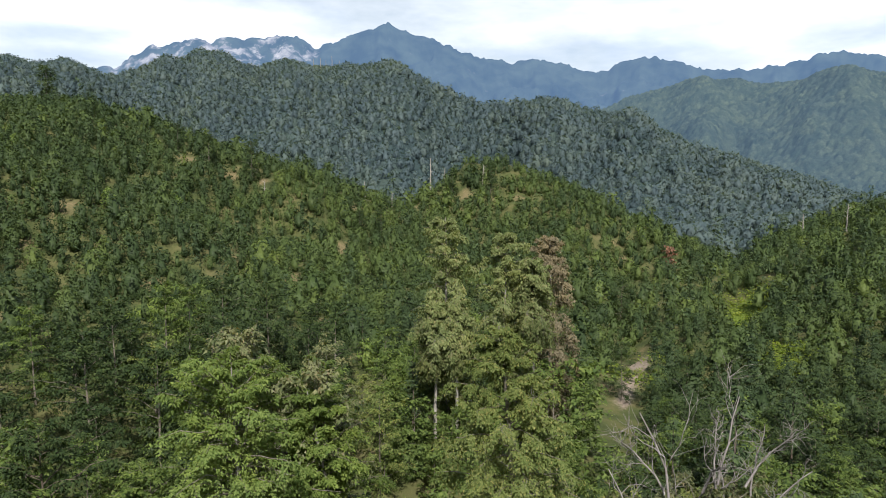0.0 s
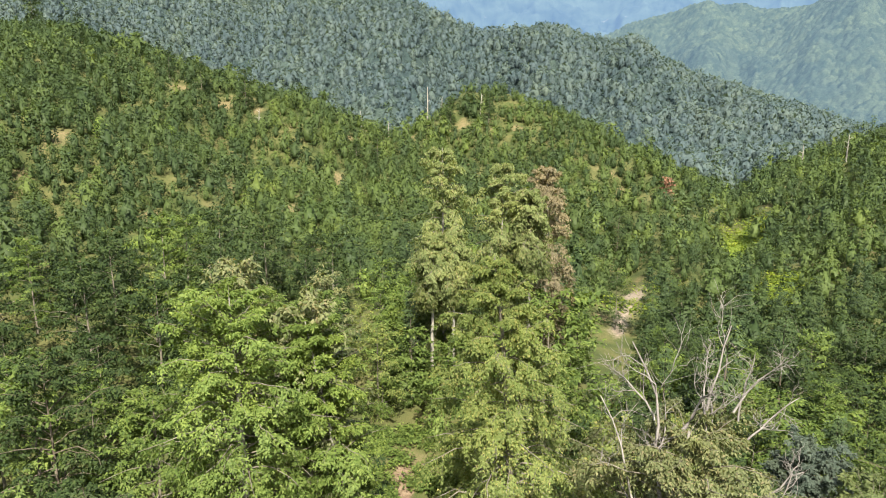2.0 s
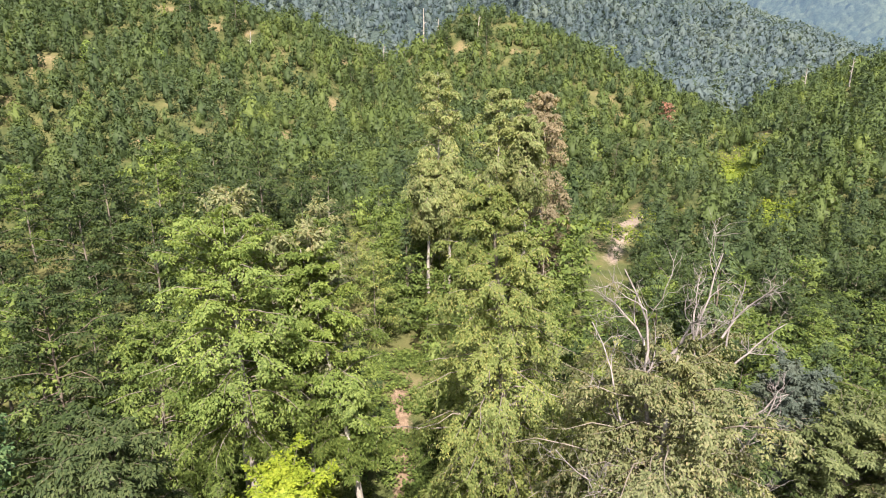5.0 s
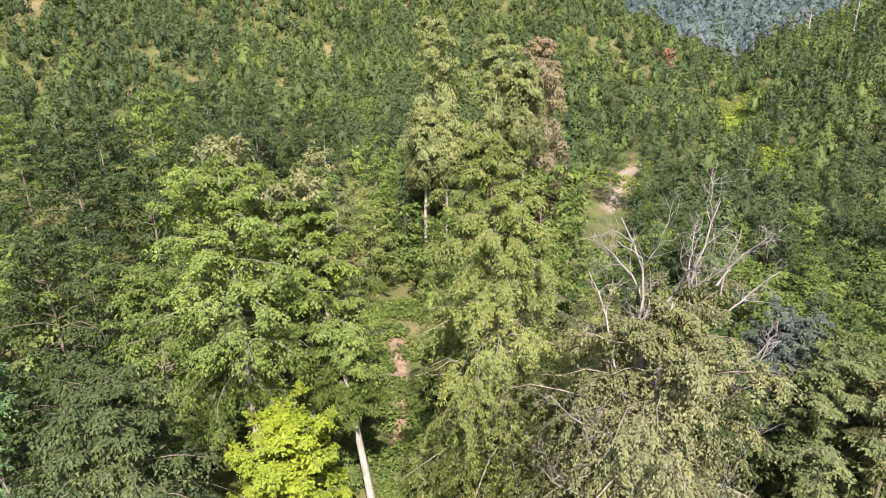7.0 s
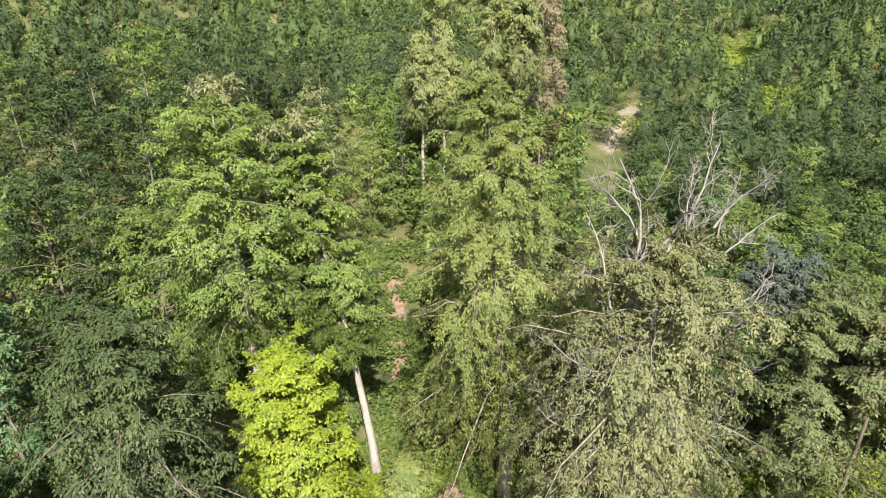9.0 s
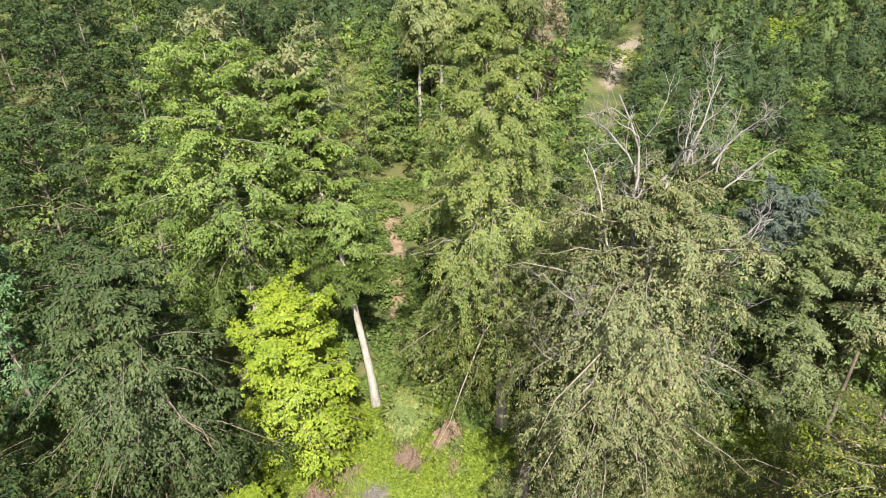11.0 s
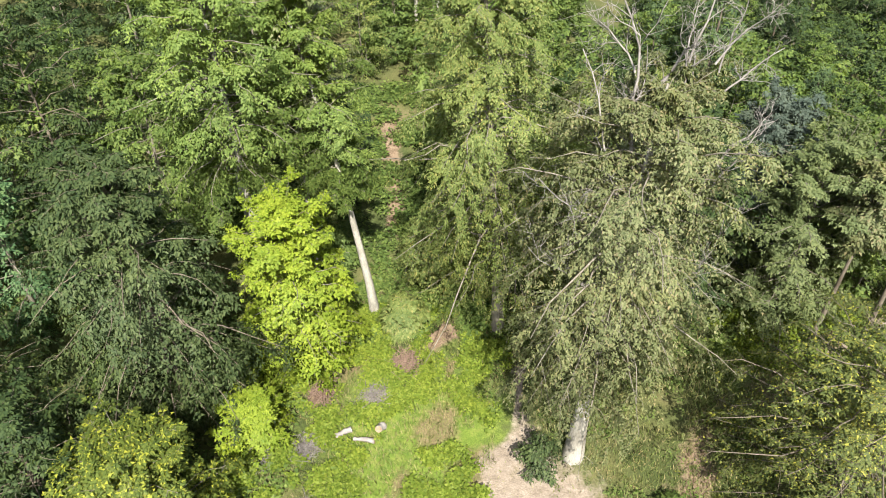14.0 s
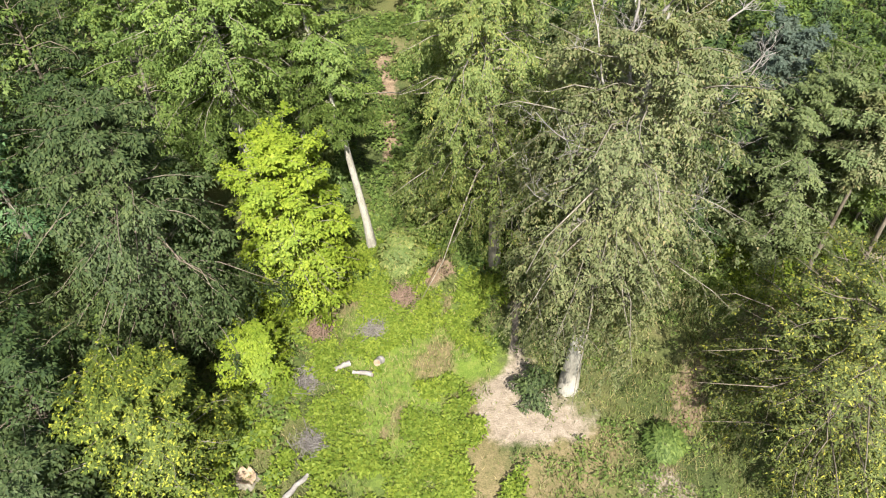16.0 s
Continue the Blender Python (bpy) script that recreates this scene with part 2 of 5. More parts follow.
def ground_mat():
    """One sheet of leaf litter and grass, worn to earth, dry grass or meadow where the land says so."""
    m, n, l, out = node_mat("forest_floor")
    a = noise_node(n, l, 0.22, 6.0, 0.6)
    fine = noise_node(n, l, 2.6, 6.0, 0.65)
    grain = noise_node(n, l, 14.0, 4.0, 0.6)
    col = ramp_node(n, l, a.outputs["Fac"], [(0.30, (0.03, 0.04, 0.014)), (0.45, (0.055, 0.066, 0.022)), (0.6, (0.09, 0.088, 0.034)), (0.75, (0.14, 0.115, 0.06))]).outputs[0]
    for name, stops in (("meadow", [(0.3, (0.06, 0.095, 0.016)), (0.5, (0.105, 0.145, 0.024)), (0.7, (0.16, 0.17, 0.045))]),
                        ("dry", [(0.3, (0.09, 0.084, 0.034)), (0.5, (0.135, 0.108, 0.054)), (0.7, (0.18, 0.136, 0.078))]),
                        ("litter", [(0.3, (0.10, 0.07, 0.045)), (0.5, (0.16, 0.11, 0.075)), (0.7, (0.215, 0.16, 0.11))]),
                        ("earth", [(0.3, (0.15, 0.116, 0.09)), (0.5, (0.215, 0.17, 0.135)), (0.7, (0.275, 0.225, 0.185))])):
        at = n.new("ShaderNodeAttribute")
        at.attribute_name = name
        add = n.new("ShaderNodeMath")
        add.operation = "ADD"
        l.new(at.outputs["Fac"], add.inputs[0])
        l.new(fine.outputs["Fac"], add.inputs[1])
        half = n.new("ShaderNodeMath")
        half.operation, half.inputs[1].default_value = "MULTIPLY", 0.62
        l.new(add.outputs[0], half.inputs[0])
        soft = ramp_node(n, l, half.outputs[0], [(0.50, (0, 0, 0)), (0.76, (1, 1, 1))]).outputs[0]
        col = mixed(n, l, soft, col, ramp_node(n, l, fine.outputs["Fac"], stops).outputs[0])
    tint = ramp_node(n, l, grain.outputs["Fac"], [(0.3, (0.72, 0.72, 0.72)), (0.7, (1.2, 1.2, 1.2))]).outputs[0]
    col = mixed(n, l, 1.0, col, tint, "MULTIPLY")
    p = n.new("ShaderNodeBsdfPrincipled")
    l.new(col, p.inputs["Base Color"])
    p.inputs["Roughness"].default_value, p.inputs["Specular IOR Level"].default_value = 0.95, 0.15
    bp = n.new("ShaderNodeBump")
    bp.inputs["Strength"].default_value, bp.inputs["Distance"].default_value = 0.6, 0.08
    l.new(grain.outputs["Fac"], bp.inputs["Height"])
    l.new(bp.outputs[0], p.inputs["Normal"])
    l.new(p.outputs[0], out.inputs["Surface"])
    return m


FLOOR = ground_mat()
# ridge floor is lightened and blued, haze put into its colour
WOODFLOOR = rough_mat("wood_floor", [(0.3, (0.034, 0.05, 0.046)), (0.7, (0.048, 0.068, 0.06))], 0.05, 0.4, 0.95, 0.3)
# far hill ground glows faintly blue: haze painted as emission
HILLFLOOR = rough_mat("hazed_hill_floor", [(0.3, (0.028, 0.038, 0.028)), (0.7, (0.042, 0.056, 0.038))], 0.02, 0.2, 0.95, 0.3, None, ((0.028, 0.050, 0.088), 1.0))


# ---- mesh helpers ----
def mesh_of(name, verts, faces, mats, normals=None):
    """One mesh from an array of corners and arrays of three- or four-sided faces; faces may come with a material slot."""
    me = bpy.data.meshes.new(name)
    verts = np.asarray(verts, dtype=np.float32)
    me.vertices.add(len(verts))
    me.vertices.foreach_set("co", verts.ravel())
    faces = [(np.asarray(f, dtype=np.int32), s) for f, s in faces if len(f)]
    total = sum(f.size for f, _ in faces)
    me.loops.add(total)
    me.loops.foreach_set("vertex_index", np.concatenate([f.ravel() for f, _ in faces]))
    starts, slots, at = [], [], 0
    for f, s in faces:
        starts.append(at + np.arange(len(f), dtype=np.int32) * f.shape[1])
        slots.append(np.full(len(f), s, dtype=np.int32))
        at += f.size
    starts, slots = np.concatenate(starts), np.concatenate(slots)
    me.polygons.add(len(starts))
    me.polygons.foreach_set("loop_start", starts)
    me.polygons.foreach_set("material_index", slots)
    for mat in mats:
        me.materials.append(mat)
    me.update(calc_edges=True)
    if normals is not None:
        layer = me.attributes.new("custom_normal", "FLOAT_VECTOR", "POINT")
        layer.data.foreach_set("vector", np.asarray(normals, dtype=np.float32).ravel())
    return me


def smooth(me):
    me.polygons.foreach_set("use_smooth", np.ones(len(me.polygons), dtype=bool))
    return me


def part(name, me, parent, label=""):
    ob = new(name, me)
    ob.parent = parent
    if label:
        tagged(ob, label)
    return ob


def thing(name, label, category, place, group=""):
    ob = new(name)
    ob.empty_display_size = 0.3
    ob.matrix_world = place
    return tagged(ob, label, category, group)


def lattice(ix, iy, seed):
    h = np.sin(ix * 127.1 + iy * 311.7 + seed * 74.7) * 43758.5453
    return h - np.floor(h)


def value_noise(x, y, seed=0):
    x, y = np.asarray(x, float), np.asarray(y, float)
    ix, iy = np.floor(x), np.floor(y)
    fx, fy = x - ix, y - iy
    fx, fy = fx * fx * (3 - 2 * fx), fy * fy * (3 - 2 * fy)
    a = lattice(ix, iy, seed) * (1 - fx) + lattice(ix + 1, iy, seed) * fx
    b = lattice(ix, iy + 1, seed) * (1 - fx) + lattice(ix + 1, iy + 1, seed) * fx
    return (a * (1 - fy) + b * fy) * 2 - 1


def fbm(x, y, seed=0, octaves=4):
    v, amp = 0.0, 0.5
    for k in range(octaves):
        v = v + amp * value_noise(np.asarray(x) * 2 ** k, np.asarray(y) * 2 ** k, seed + k)
        amp *= 0.5
    return v


# ---- the lie of the land: rings of height round the clearing ----
def table(az, pairs):
    """A value along the compass, levelled out behind the viewer."""
    v = np.interp(az, [a for a, _ in pairs], [b for _, b in pairs])
    w = np.clip((np.abs(az) - 55) / 90, 0, 1)
    return v * (1 - w) + np.mean([b for _, b in pairs]) * w


NEAR_RANGE = [(-32, 262), (-23, 235), (-15, 198), (-10, 190), (-3, 200), (2, 235), (6, 225), (10, 215), (16, 192), (20, 190), (23, 212), (26, 230), (32, 240)]
NEAR_CREST = [(-32, .094), (-29, .095), (-23, .088), (-20, .065), (-15, .035), (-10, .008), (-6, -.018), (-3.2, -.034), (-.6, -.006), (2, .033), (5.3, .029),
              (10, -.003), (15.6, -.05), (20, -.086), (22.7, -.107), (24.3, -.09), (26.5, -.064), (29.3, -.042), (32.2, -.024)]
WOOD_RANGE = [(-32, 800), (-17, 850), (-8, 800), (-4, 640), (3, 620), (12, 600), (20, 560), (32, 520)]
WOOD_CREST = [(-32, .118), (-29, .130), (-26.6, .128), (-24.6, .119), (-21, .135), (-17.3, .151), (-12.6, .152), (-8.3, .153), (-4.2, .162), (-1.5, .14),
              (3, .109), (8, .108), (12.4, .092), (15.4, .074), (19, .052), (22.4, .029), (26.3, .003), (32, -.028)]
SPUR_CREST = [(8, .03), (12.4, .039), (17.5, .065), (22.3, .092), (26, .114), (28.5, .13), (32, .122)]
HILL_CREST = [(8, .08), (12.4, .092), (15.3, .111), (19, .126), (25.3, .117), (28.5, .12), (32, .115)]


def rings(az):
    r1 = table(az, NEAR_RANGE)
    z1 = 28 + r1 * table(az, NEAR_CREST) - 3.5
    r2 = table(az, WOOD_RANGE)
    z2 = 28 + r2 * table(az, WOOD_CREST) - 9
    z3 = 28 + 1250 * table(az, SPUR_CREST) - 8
    z4 = 28 + 1700 * table(az, HILL_CREST) - 8
    o = np.zeros_like(az)
    return [
        (o, o), (o + 31, o + 0.3),
        (o + 46, table(az, [(-32, 3), (-3, 3.4), (4, 3), (12, 0.5), (32, 0.5)])),
        (o + 62, table(az, [(-32, 5), (-3, 4.8), (5, 4.2), (12, 1), (32, 1)])),
        (o + 102, table(az, [(-32, 13), (-20, 11), (-8, 7.5), (0, 6), (8, 3), (16, -0.6), (24, -2.5), (32, 3)])),
        (o + 146, table(az, [(-32, 29), (-20, 19.5), (-11, 9.5), (-6, 10), (0, 10), (8, 7), (14, 5), (18, 3.5), (23.5, -3), (27, 2), (32, 11)])),
        (r1, z1), (r1 + 110, np.maximum(z1 - 30, 4)), (r2, z2), (r2 + 250, np.maximum(z2 - 70, 5)),
        (o + 1250, z3), (o + 1450, z3 - 40), (o + 1700, z4), (o + 2100, o + 30), (o + 4900, o)]


def ground_z(x, y):
    x, y = np.asarray(x, float), np.asarray(y, float)
    r, az = np.hypot(x, y), np.degrees(np.arctan2(x, y))
    rs = rings(az)
    z = np.zeros_like(r)
    for (ra, za), (rb, zb) in zip(rs[:-1], rs[1:]):
        t = np.clip((r - ra) / (rb - ra), 0, 1)
        e = 0.6 * t + 0.4 * t * t * (3 - 2 * t)
        inside = (r >= ra) & (r < rb)
        tame = np.minimum(1.0, (0.25 * np.abs(zb - za) + 3) / np.maximum(np.minimum(0.085 * r, 70) * 0.5, 1e-6))
        bulge = tame * np.where(ra > 100, 4 * t * (1 - t) * np.minimum(0.085 * r, 70) * fbm(az / 5.0, r / 500, 3, 3), 0)
        folds = tame * np.where(ra > 280, 4 * t * (1 - t) * np.minimum(0.035 * r, 22) * (0.5 - 2 * np.abs(fbm(az / 6.5 + r / 500, r / 600, 7, 2))), 0)
        z = np.where(inside, za + (zb - za) * e + bulge + folds, z)
    z = z + np.minimum(r / 60, 1) * np.minimum(0.6 + r * 0.004, 6) * fbm(x / (9 + r * 0.05), y / (9 + r * 0.05), 11, 3) * np.where(r < 60, 0.7, 1)
    return z + 0.12 * fbm(x / 2.2, y / 2.2, 5, 3)


def polar_grid(az, rad):
    a, r = np.meshgrid(np.radians(az), rad, indexing="ij")
    x, y = np.sin(a) * r, np.cos(a) * r
    na, nr = a.shape
    i = (np.arange(na - 1)[:, None] * nr + np.arange(nr - 1)[None, :]).ravel()
    return x.ravel(), y.ravel(), np.stack([i, i + 1, i + nr + 1, i + nr], -1)


azimuths = np.concatenate([np.arange(-180, -60, 4.0), np.arange(-60, 60, 0.6), np.arange(60, 180.1, 4.0)])
radii = np.concatenate([np.arange(0.3, 36, 0.5), np.arange(36, 70, 1.0), np.arange(70, 270, 4.0), np.arange(270, 900, 20.0), np.arange(900, 2100, 40.0), np.arange(2100, 4901, 400.0)])
gx, gy, gf = polar_grid(azimuths, radii)
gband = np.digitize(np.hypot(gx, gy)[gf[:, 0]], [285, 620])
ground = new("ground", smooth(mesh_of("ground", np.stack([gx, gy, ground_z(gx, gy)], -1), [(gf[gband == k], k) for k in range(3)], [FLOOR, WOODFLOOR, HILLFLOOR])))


GROUND_WARP = (1.5 * fbm(gx / 1.7, gy / 1.7, 91, 3), 1.5 * fbm(gx / 1.7, gy / 1.7, 92, 3))


def blotch(cx, cy, rx, ry, turn=0.0, core=0.3):
    """How far each corner of the ground lies inside a soft oval: 1 in its middle, 0 outside."""
    c, s = math.cos(radians(turn)), math.sin(radians(turn))
    wx, wy = gx - cx + GROUND_WARP[0], gy - cy + GROUND_WARP[1]
    u, w = (wx * c + wy * s) / rx, (-wx * s + wy * c) / ry
    return np.clip((1.35 - np.hypot(u, w)) / (1.35 - core), 0, 1)


BARE = [(-51.4, 171.0, 5), (-62.2, 171.1, 4), (-21.9, 153.2, 4), (-62.4, 116.8, 4), (-42.4, 146.0, 2.5), (-35.5, 118.4, 2.5), (-23.9, 111.2, 3), (-24.0, 123.4, 2.5), (-16.3, 96.4, 3), (-16.7, 87.6, 2.5), (-41.1, 98.0, 3), (6.5, 211.7, 4.5), (22.4, 204.9, 3), (42.8, 176.4, 3), (43.7, 167.4, 2.5), (46.7, 161.2, 2.5), (-61.8, 103.2, 3), (-12.3, 160.9, 2.5), (-22.5, 180.8, 2.5), (-43.6, 172.8, 2.5), (32.9, 112.0, 3), (29.9, 101.7, 3.2), (26.2, 92.6, 3), (21.0, 87.7, 2), (31.0, 117.3, 2)]
GREEN = [(59.2, 137.0, 4, 10), (66.0, 145.2, 3, 7), (52.6, 104.0, 3, 4), (50.0, 99.6, 2.2, 3), (-36.9, 88.4, 3, 5)]

LAND = {
    "earth": [(22.4, 85.0, 1.3, 4.0, -14), (25.6, 93.0, 1.7, 5.5, -20), (29.8, 103.5, 2.0, 6.5, -22), (5.0, 17.3, 2.7, 1.5, 4), (3.7, 19.2, 1.0, 2.4, -15), (4.4, 22.2, 0.45, 2.4, -6), (9.9, 13.6, 1.4, 1.3, 0), (24.5, 26.2, 4.5, 1.1, 28)],
    "litter": [(-2.2, 41.0, 0.9, 4.0, 0), (11.9, 17.8, 0.9, 4.5, -30), (-2.2, 43.5, 1.1, 3.6, 0), (-1.9, 37.0, 0.8, 3.0, 0), (0.9, 26.6, 1.0, 1.2, 0), (-5.3, 22.7, 0.9, 0.7, 0), (-0.9, 24.6, 0.8, 0.6, 0), (-8.2, 20.8, 0.9, 0.6, 0)],
    "dry": [(2.9, 15.2, 1.3, 2.0, -18), (6.6, 15.6, 1.8, 1.6, 0), (19.5, 24.0, 5.5, 1.4, 27), (0.3, 21.0, 1.1, 1.5, 0), (-1.0, 17.6, 0.6, 1.4, 20), (5.4, 14.4, 2.0, 1.1, 0), (3.0, 17.6, 2.2, 2.6, 0), (-4.0, 24.4, 1.6, 0.7, 20), (1.0, 24.0, 0.6, 1.2, 0), (2.4, 16.0, 1.2, 2.6, -15), (0.4, 25.0, 0.7, 0.9, 0), (-1.6, 16.6, 0.5, 0.8, 0)] + [(x, y, r * 0.55, r * 1.0, 0) for x, y, r in BARE],
    "meadow": [(-0.6, 19.5, 5.2, 7.5, 0), (16.5, 24.6, 3.0, 1.6, 25)] + [(x, y, a, b, -20) for x, y, a, b in GREEN],
}
for key, spots in LAND.items():
    layer = ground.data.attributes.new(key, "FLOAT", "POINT")
    layer.data.foreach_set("value", np.max([blotch(*s) for s in spots], 0).astype(np.float32))
tagged(ground, "wooded valley ground of grass, leaf litter and bare earth", "ground", kind="structure")

# far limestone range that closes the view
RANGE_CREST = [(-45, .11), (-31.8, .12), (-24.6, .136), (-22.2, .165), (-20.5, .172), (-19, .18), (-18, .176), (-16.8, .182), (-14, .183), (-11.9, .189), (-11, .184), (-10.2, .172), (-8.2, .183),
               (-6.5, .197), (-5.9, .199), (-4.4, .208), (-2.4, .195), (0, .182), (3, .164), (5.5, .155), (7.9, .158), (12.3, .138), (14.2, .152), (15.7, .159), (20.2, .14), (23.7, .133), (26.6, .144), (29.1, .15),
               (31.7, .141), (45, .12)]
ma = np.arange(-46, 46.01, 0.16)
mt = np.linspace(0, 1, 60)
aa, tt = np.meshgrid(ma, mt, indexing="ij")
crest = 28 + 3000 * np.interp(aa, [a for a, _ in RANGE_CREST], [b for _, b in RANGE_CREST])
rr = 2000 + 1000 * tt
ridged = 1 - np.abs(fbm(aa / 3.0 + 0.5 * fbm(aa / 4, tt * 4, 22, 2), tt * 3.5 + aa / 9, 21, 5)) * 2
mz = 10 + (crest - 10) * (0.55 * tt + 0.45 * tt ** 2) + 4 * tt * (1 - tt) * 90 * (ridged - 0.6) + 16 * fbm(aa / 0.5, tt * 9, 23, 3) * (0.4 + 0.6 * tt) + 9 * np.abs(fbm(aa / 0.25, tt * 20, 29, 2))
mx_, my_ = np.sin(np.radians(aa)) * rr, np.cos(np.radians(aa)) * rr
na, nr = aa.shape
mi = (np.arange(na - 1)[:, None] * nr + np.arange(nr - 1)[None, :]).ravel()
front = np.stack([mx_.ravel(), my_.ravel(), mz.ravel()], -1)
back = np.stack([np.sin(np.radians(ma)) * 3600, np.cos(np.radians(ma)) * 3600, np.zeros(na)], -1)
bi = np.arange(na - 1)
mfaces = np.concatenate([np.stack([mi, mi + 1, mi + nr + 1, mi + nr], -1), np.stack([bi * nr + nr - 1, na * nr + bi, na * nr + bi + 1, (bi + 1) * nr + nr - 1], -1)])


def range_mat():
    m, n, l, out = node_mat("hazed_far_range")
    a = noise_node(n, l, 0.010, 5.0, 0.6)
    wood = ramp_node(n, l, a.outputs["Fac"], [(0.35, (0.016, 0.024, 0.02)), (0.65, (0.036, 0.048, 0.036))]).outputs[0]
    b = noise_node(n, l, 0.014, 6.0, 0.68, (1, 1, 0.45))
    sep, west, add = n.new("ShaderNodeSeparateXYZ"), n.new("ShaderNodeMapRange"), n.new("ShaderNodeMath")
    l.new(n.new("ShaderNodeNewGeometry").outputs["Position"], sep.inputs[0])
    l.new(sep.outputs["X"], west.inputs[0])
    west.inputs[1].default_value, west.inputs[2].default_value, west.inputs[3].default_value, west.inputs[4].default_value = -560, -460, 0.17, 0.0
    add.operation = "ADD"
    l.new(b.outputs["Fac"], add.inputs[0])
    l.new(west.outputs[0], add.inputs[1])
    rock = ramp_node(n, l, add.outputs[0], [(0.655, (0, 0, 0)), (0.74, (1, 1, 1))]).outputs[0]
    c = noise_node(n, l, 0.03, 5.0, 0.7)
    stone = ramp_node(n, l, c.outputs["Fac"], [(0.35, (0.07, 0.07, 0.07)), (0.65, (0.25, 0.235, 0.22))]).outputs[0]
    col = mixed(n, l, rock, wood, stone)
    p = n.new("ShaderNodeBsdfPrincipled")
    l.new(col, p.inputs["Base Color"])
    p.inputs["Roughness"].default_value, p.inputs["Specular IOR Level"].default_value = 0.95, 0.1
    # haze over the range is painted in as blue emission
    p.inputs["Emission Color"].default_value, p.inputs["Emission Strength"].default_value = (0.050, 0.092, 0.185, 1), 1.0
    l.new(p.outputs[0], out.inputs["Surface"])
    return m


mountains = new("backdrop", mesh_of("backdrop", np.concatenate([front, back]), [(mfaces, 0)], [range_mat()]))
tagged(mountains, "distant mountain range with pale limestone cliffs and haze painted as blue glow", "mountains", kind="structure")


# ---- plants ----
def unit(v):
    return v / np.maximum(np.linalg.norm(v, axis=-1, keepdims=True), 1e-9)


def leaf_blades(p, along, up, size, width=0.32, lean_to=None, swell_share=0.4):
    """A pointed leaf at each place p; its shading leans to the swell of the crown it belongs to."""
    side = unit(np.cross(along, up))
    nrm = unit(np.cross(side, along))
    s = size[:, None]
    if lean_to is not None:
        flip = np.sign(np.sum(nrm * lean_to, -1, keepdims=True) + 1e-9)
        side, nrm = side * flip, nrm * flip
        nrm = unit(nrm * (1 - swell_share) + lean_to * swell_share)
    v = np.stack([p - side * s * width, p + side * s * width, p + along * s], 1).reshape(-1, 3)
    return v, np.arange(len(p) * 3).reshape(-1, 3), np.repeat(nrm, 3, 0)


def tubes(paths, radii_list, sides=5):
    """Tapered tubes along polylines; every polyline of one call has the same number of points."""
    paths, rad = np.asarray(paths, float), np.asarray(radii_list, float)
    m, k, _ = paths.shape
    tan = unit(np.gradient(paths, axis=1))
    ref = np.where(np.abs(tan[..., 2:3]) > 0.9, np.array([1.0, 0, 0]), np.array([0, 0, 1.0]))
    u = unit(np.cross(tan, ref))
    w = np.cross(tan, u)
    a = np.arange(sides) * 2 * np.pi / sides
    ring = u[:, :, None, :] * np.cos(a)[:, None] + w[:, :, None, :] * np.sin(a)[:, None]
    v = paths[:, :, None, :] + ring * rad[:, :, None, None]
    i = np.arange(m)[:, None, None] * k * sides + np.arange(k - 1)[None, :, None] * sides
    j, j2 = np.arange(sides)[None, None, :], (np.arange(sides) + 1)[None, None, :] % sides
    f = np.stack([i + j, i + j2, i + sides + j2, i + sides + j], -1).reshape(-1, 4)
    return v.reshape(-1, 3), f


def trunk_path(rng, height, lean, points=9, wobble=0.02):
    t = np.linspace(0, 1, points)
    p = np.stack([lean[0] * t ** 1.2, lean[1] * t ** 1.2, height * t], -1)
    p[1:, :2] += rng.normal(0, wobble * height / 4, (points - 1, 2)).cumsum(0) * 0.6
    return p


PROFILES = {
    "oval": ([0, .15, .4, .7, .9, 1], [.55, .85, 1, .8, .5, .2]),
    "column": ([0, .1, .35, .7, .9, 1], [.6, .9, 1, .85, .6, .25]),
    "cone": ([0, .08, .3, .6, .85, 1], [.75, 1, .9, .6, .33, .1]),
    "dome": ([0, .2, .5, .8, 1], [.95, 1, .95, .75, .35]),
    "top": ([0, .2, .5, .8, 1], [.5, .9, 1, .8, .35]),
}


def bough_paths(rng, trunk, height, base, radius, profile, count, rise=0.35, droop=0.55, points=6):
    """Boughs set round a trunk: paths of count x points."""
    u = (np.arange(count) + rng.uniform(0, 1, count)) / count
    az = np.arange(count) * 2.39996 + rng.normal(0, 0.5, count)
    px, py = PROFILES[profile]
    length = radius * np.interp(u, px, py) * rng.uniform(0.6, 1.18, count)
    zt = (base + (1 - base) * u) * 0.985
    idx = np.linspace(0, 1, len(trunk))
    start = np.stack([np.interp(zt, idx, trunk[:, k]) for k in range(3)], -1)
    out = np.stack([np.sin(az), np.cos(az), np.zeros(count)], -1)
    tilt = rise + 0.75 * u ** 2 + rng.normal(0, 0.12, count)
    s = np.linspace(0, 1, points)
    p = start[:, None] + out[:, None] * (length[:, None] * s)[..., None]
    p[..., 2] += length[:, None] * (tilt[:, None] * s - droop * (1 - 0.5 * u[:, None]) * s ** 2)
    p[:, 1:] += rng.normal(0, 0.035, (count, points - 1, 3)).cumsum(1) * length[:, None, None]
    return p, length, out, u


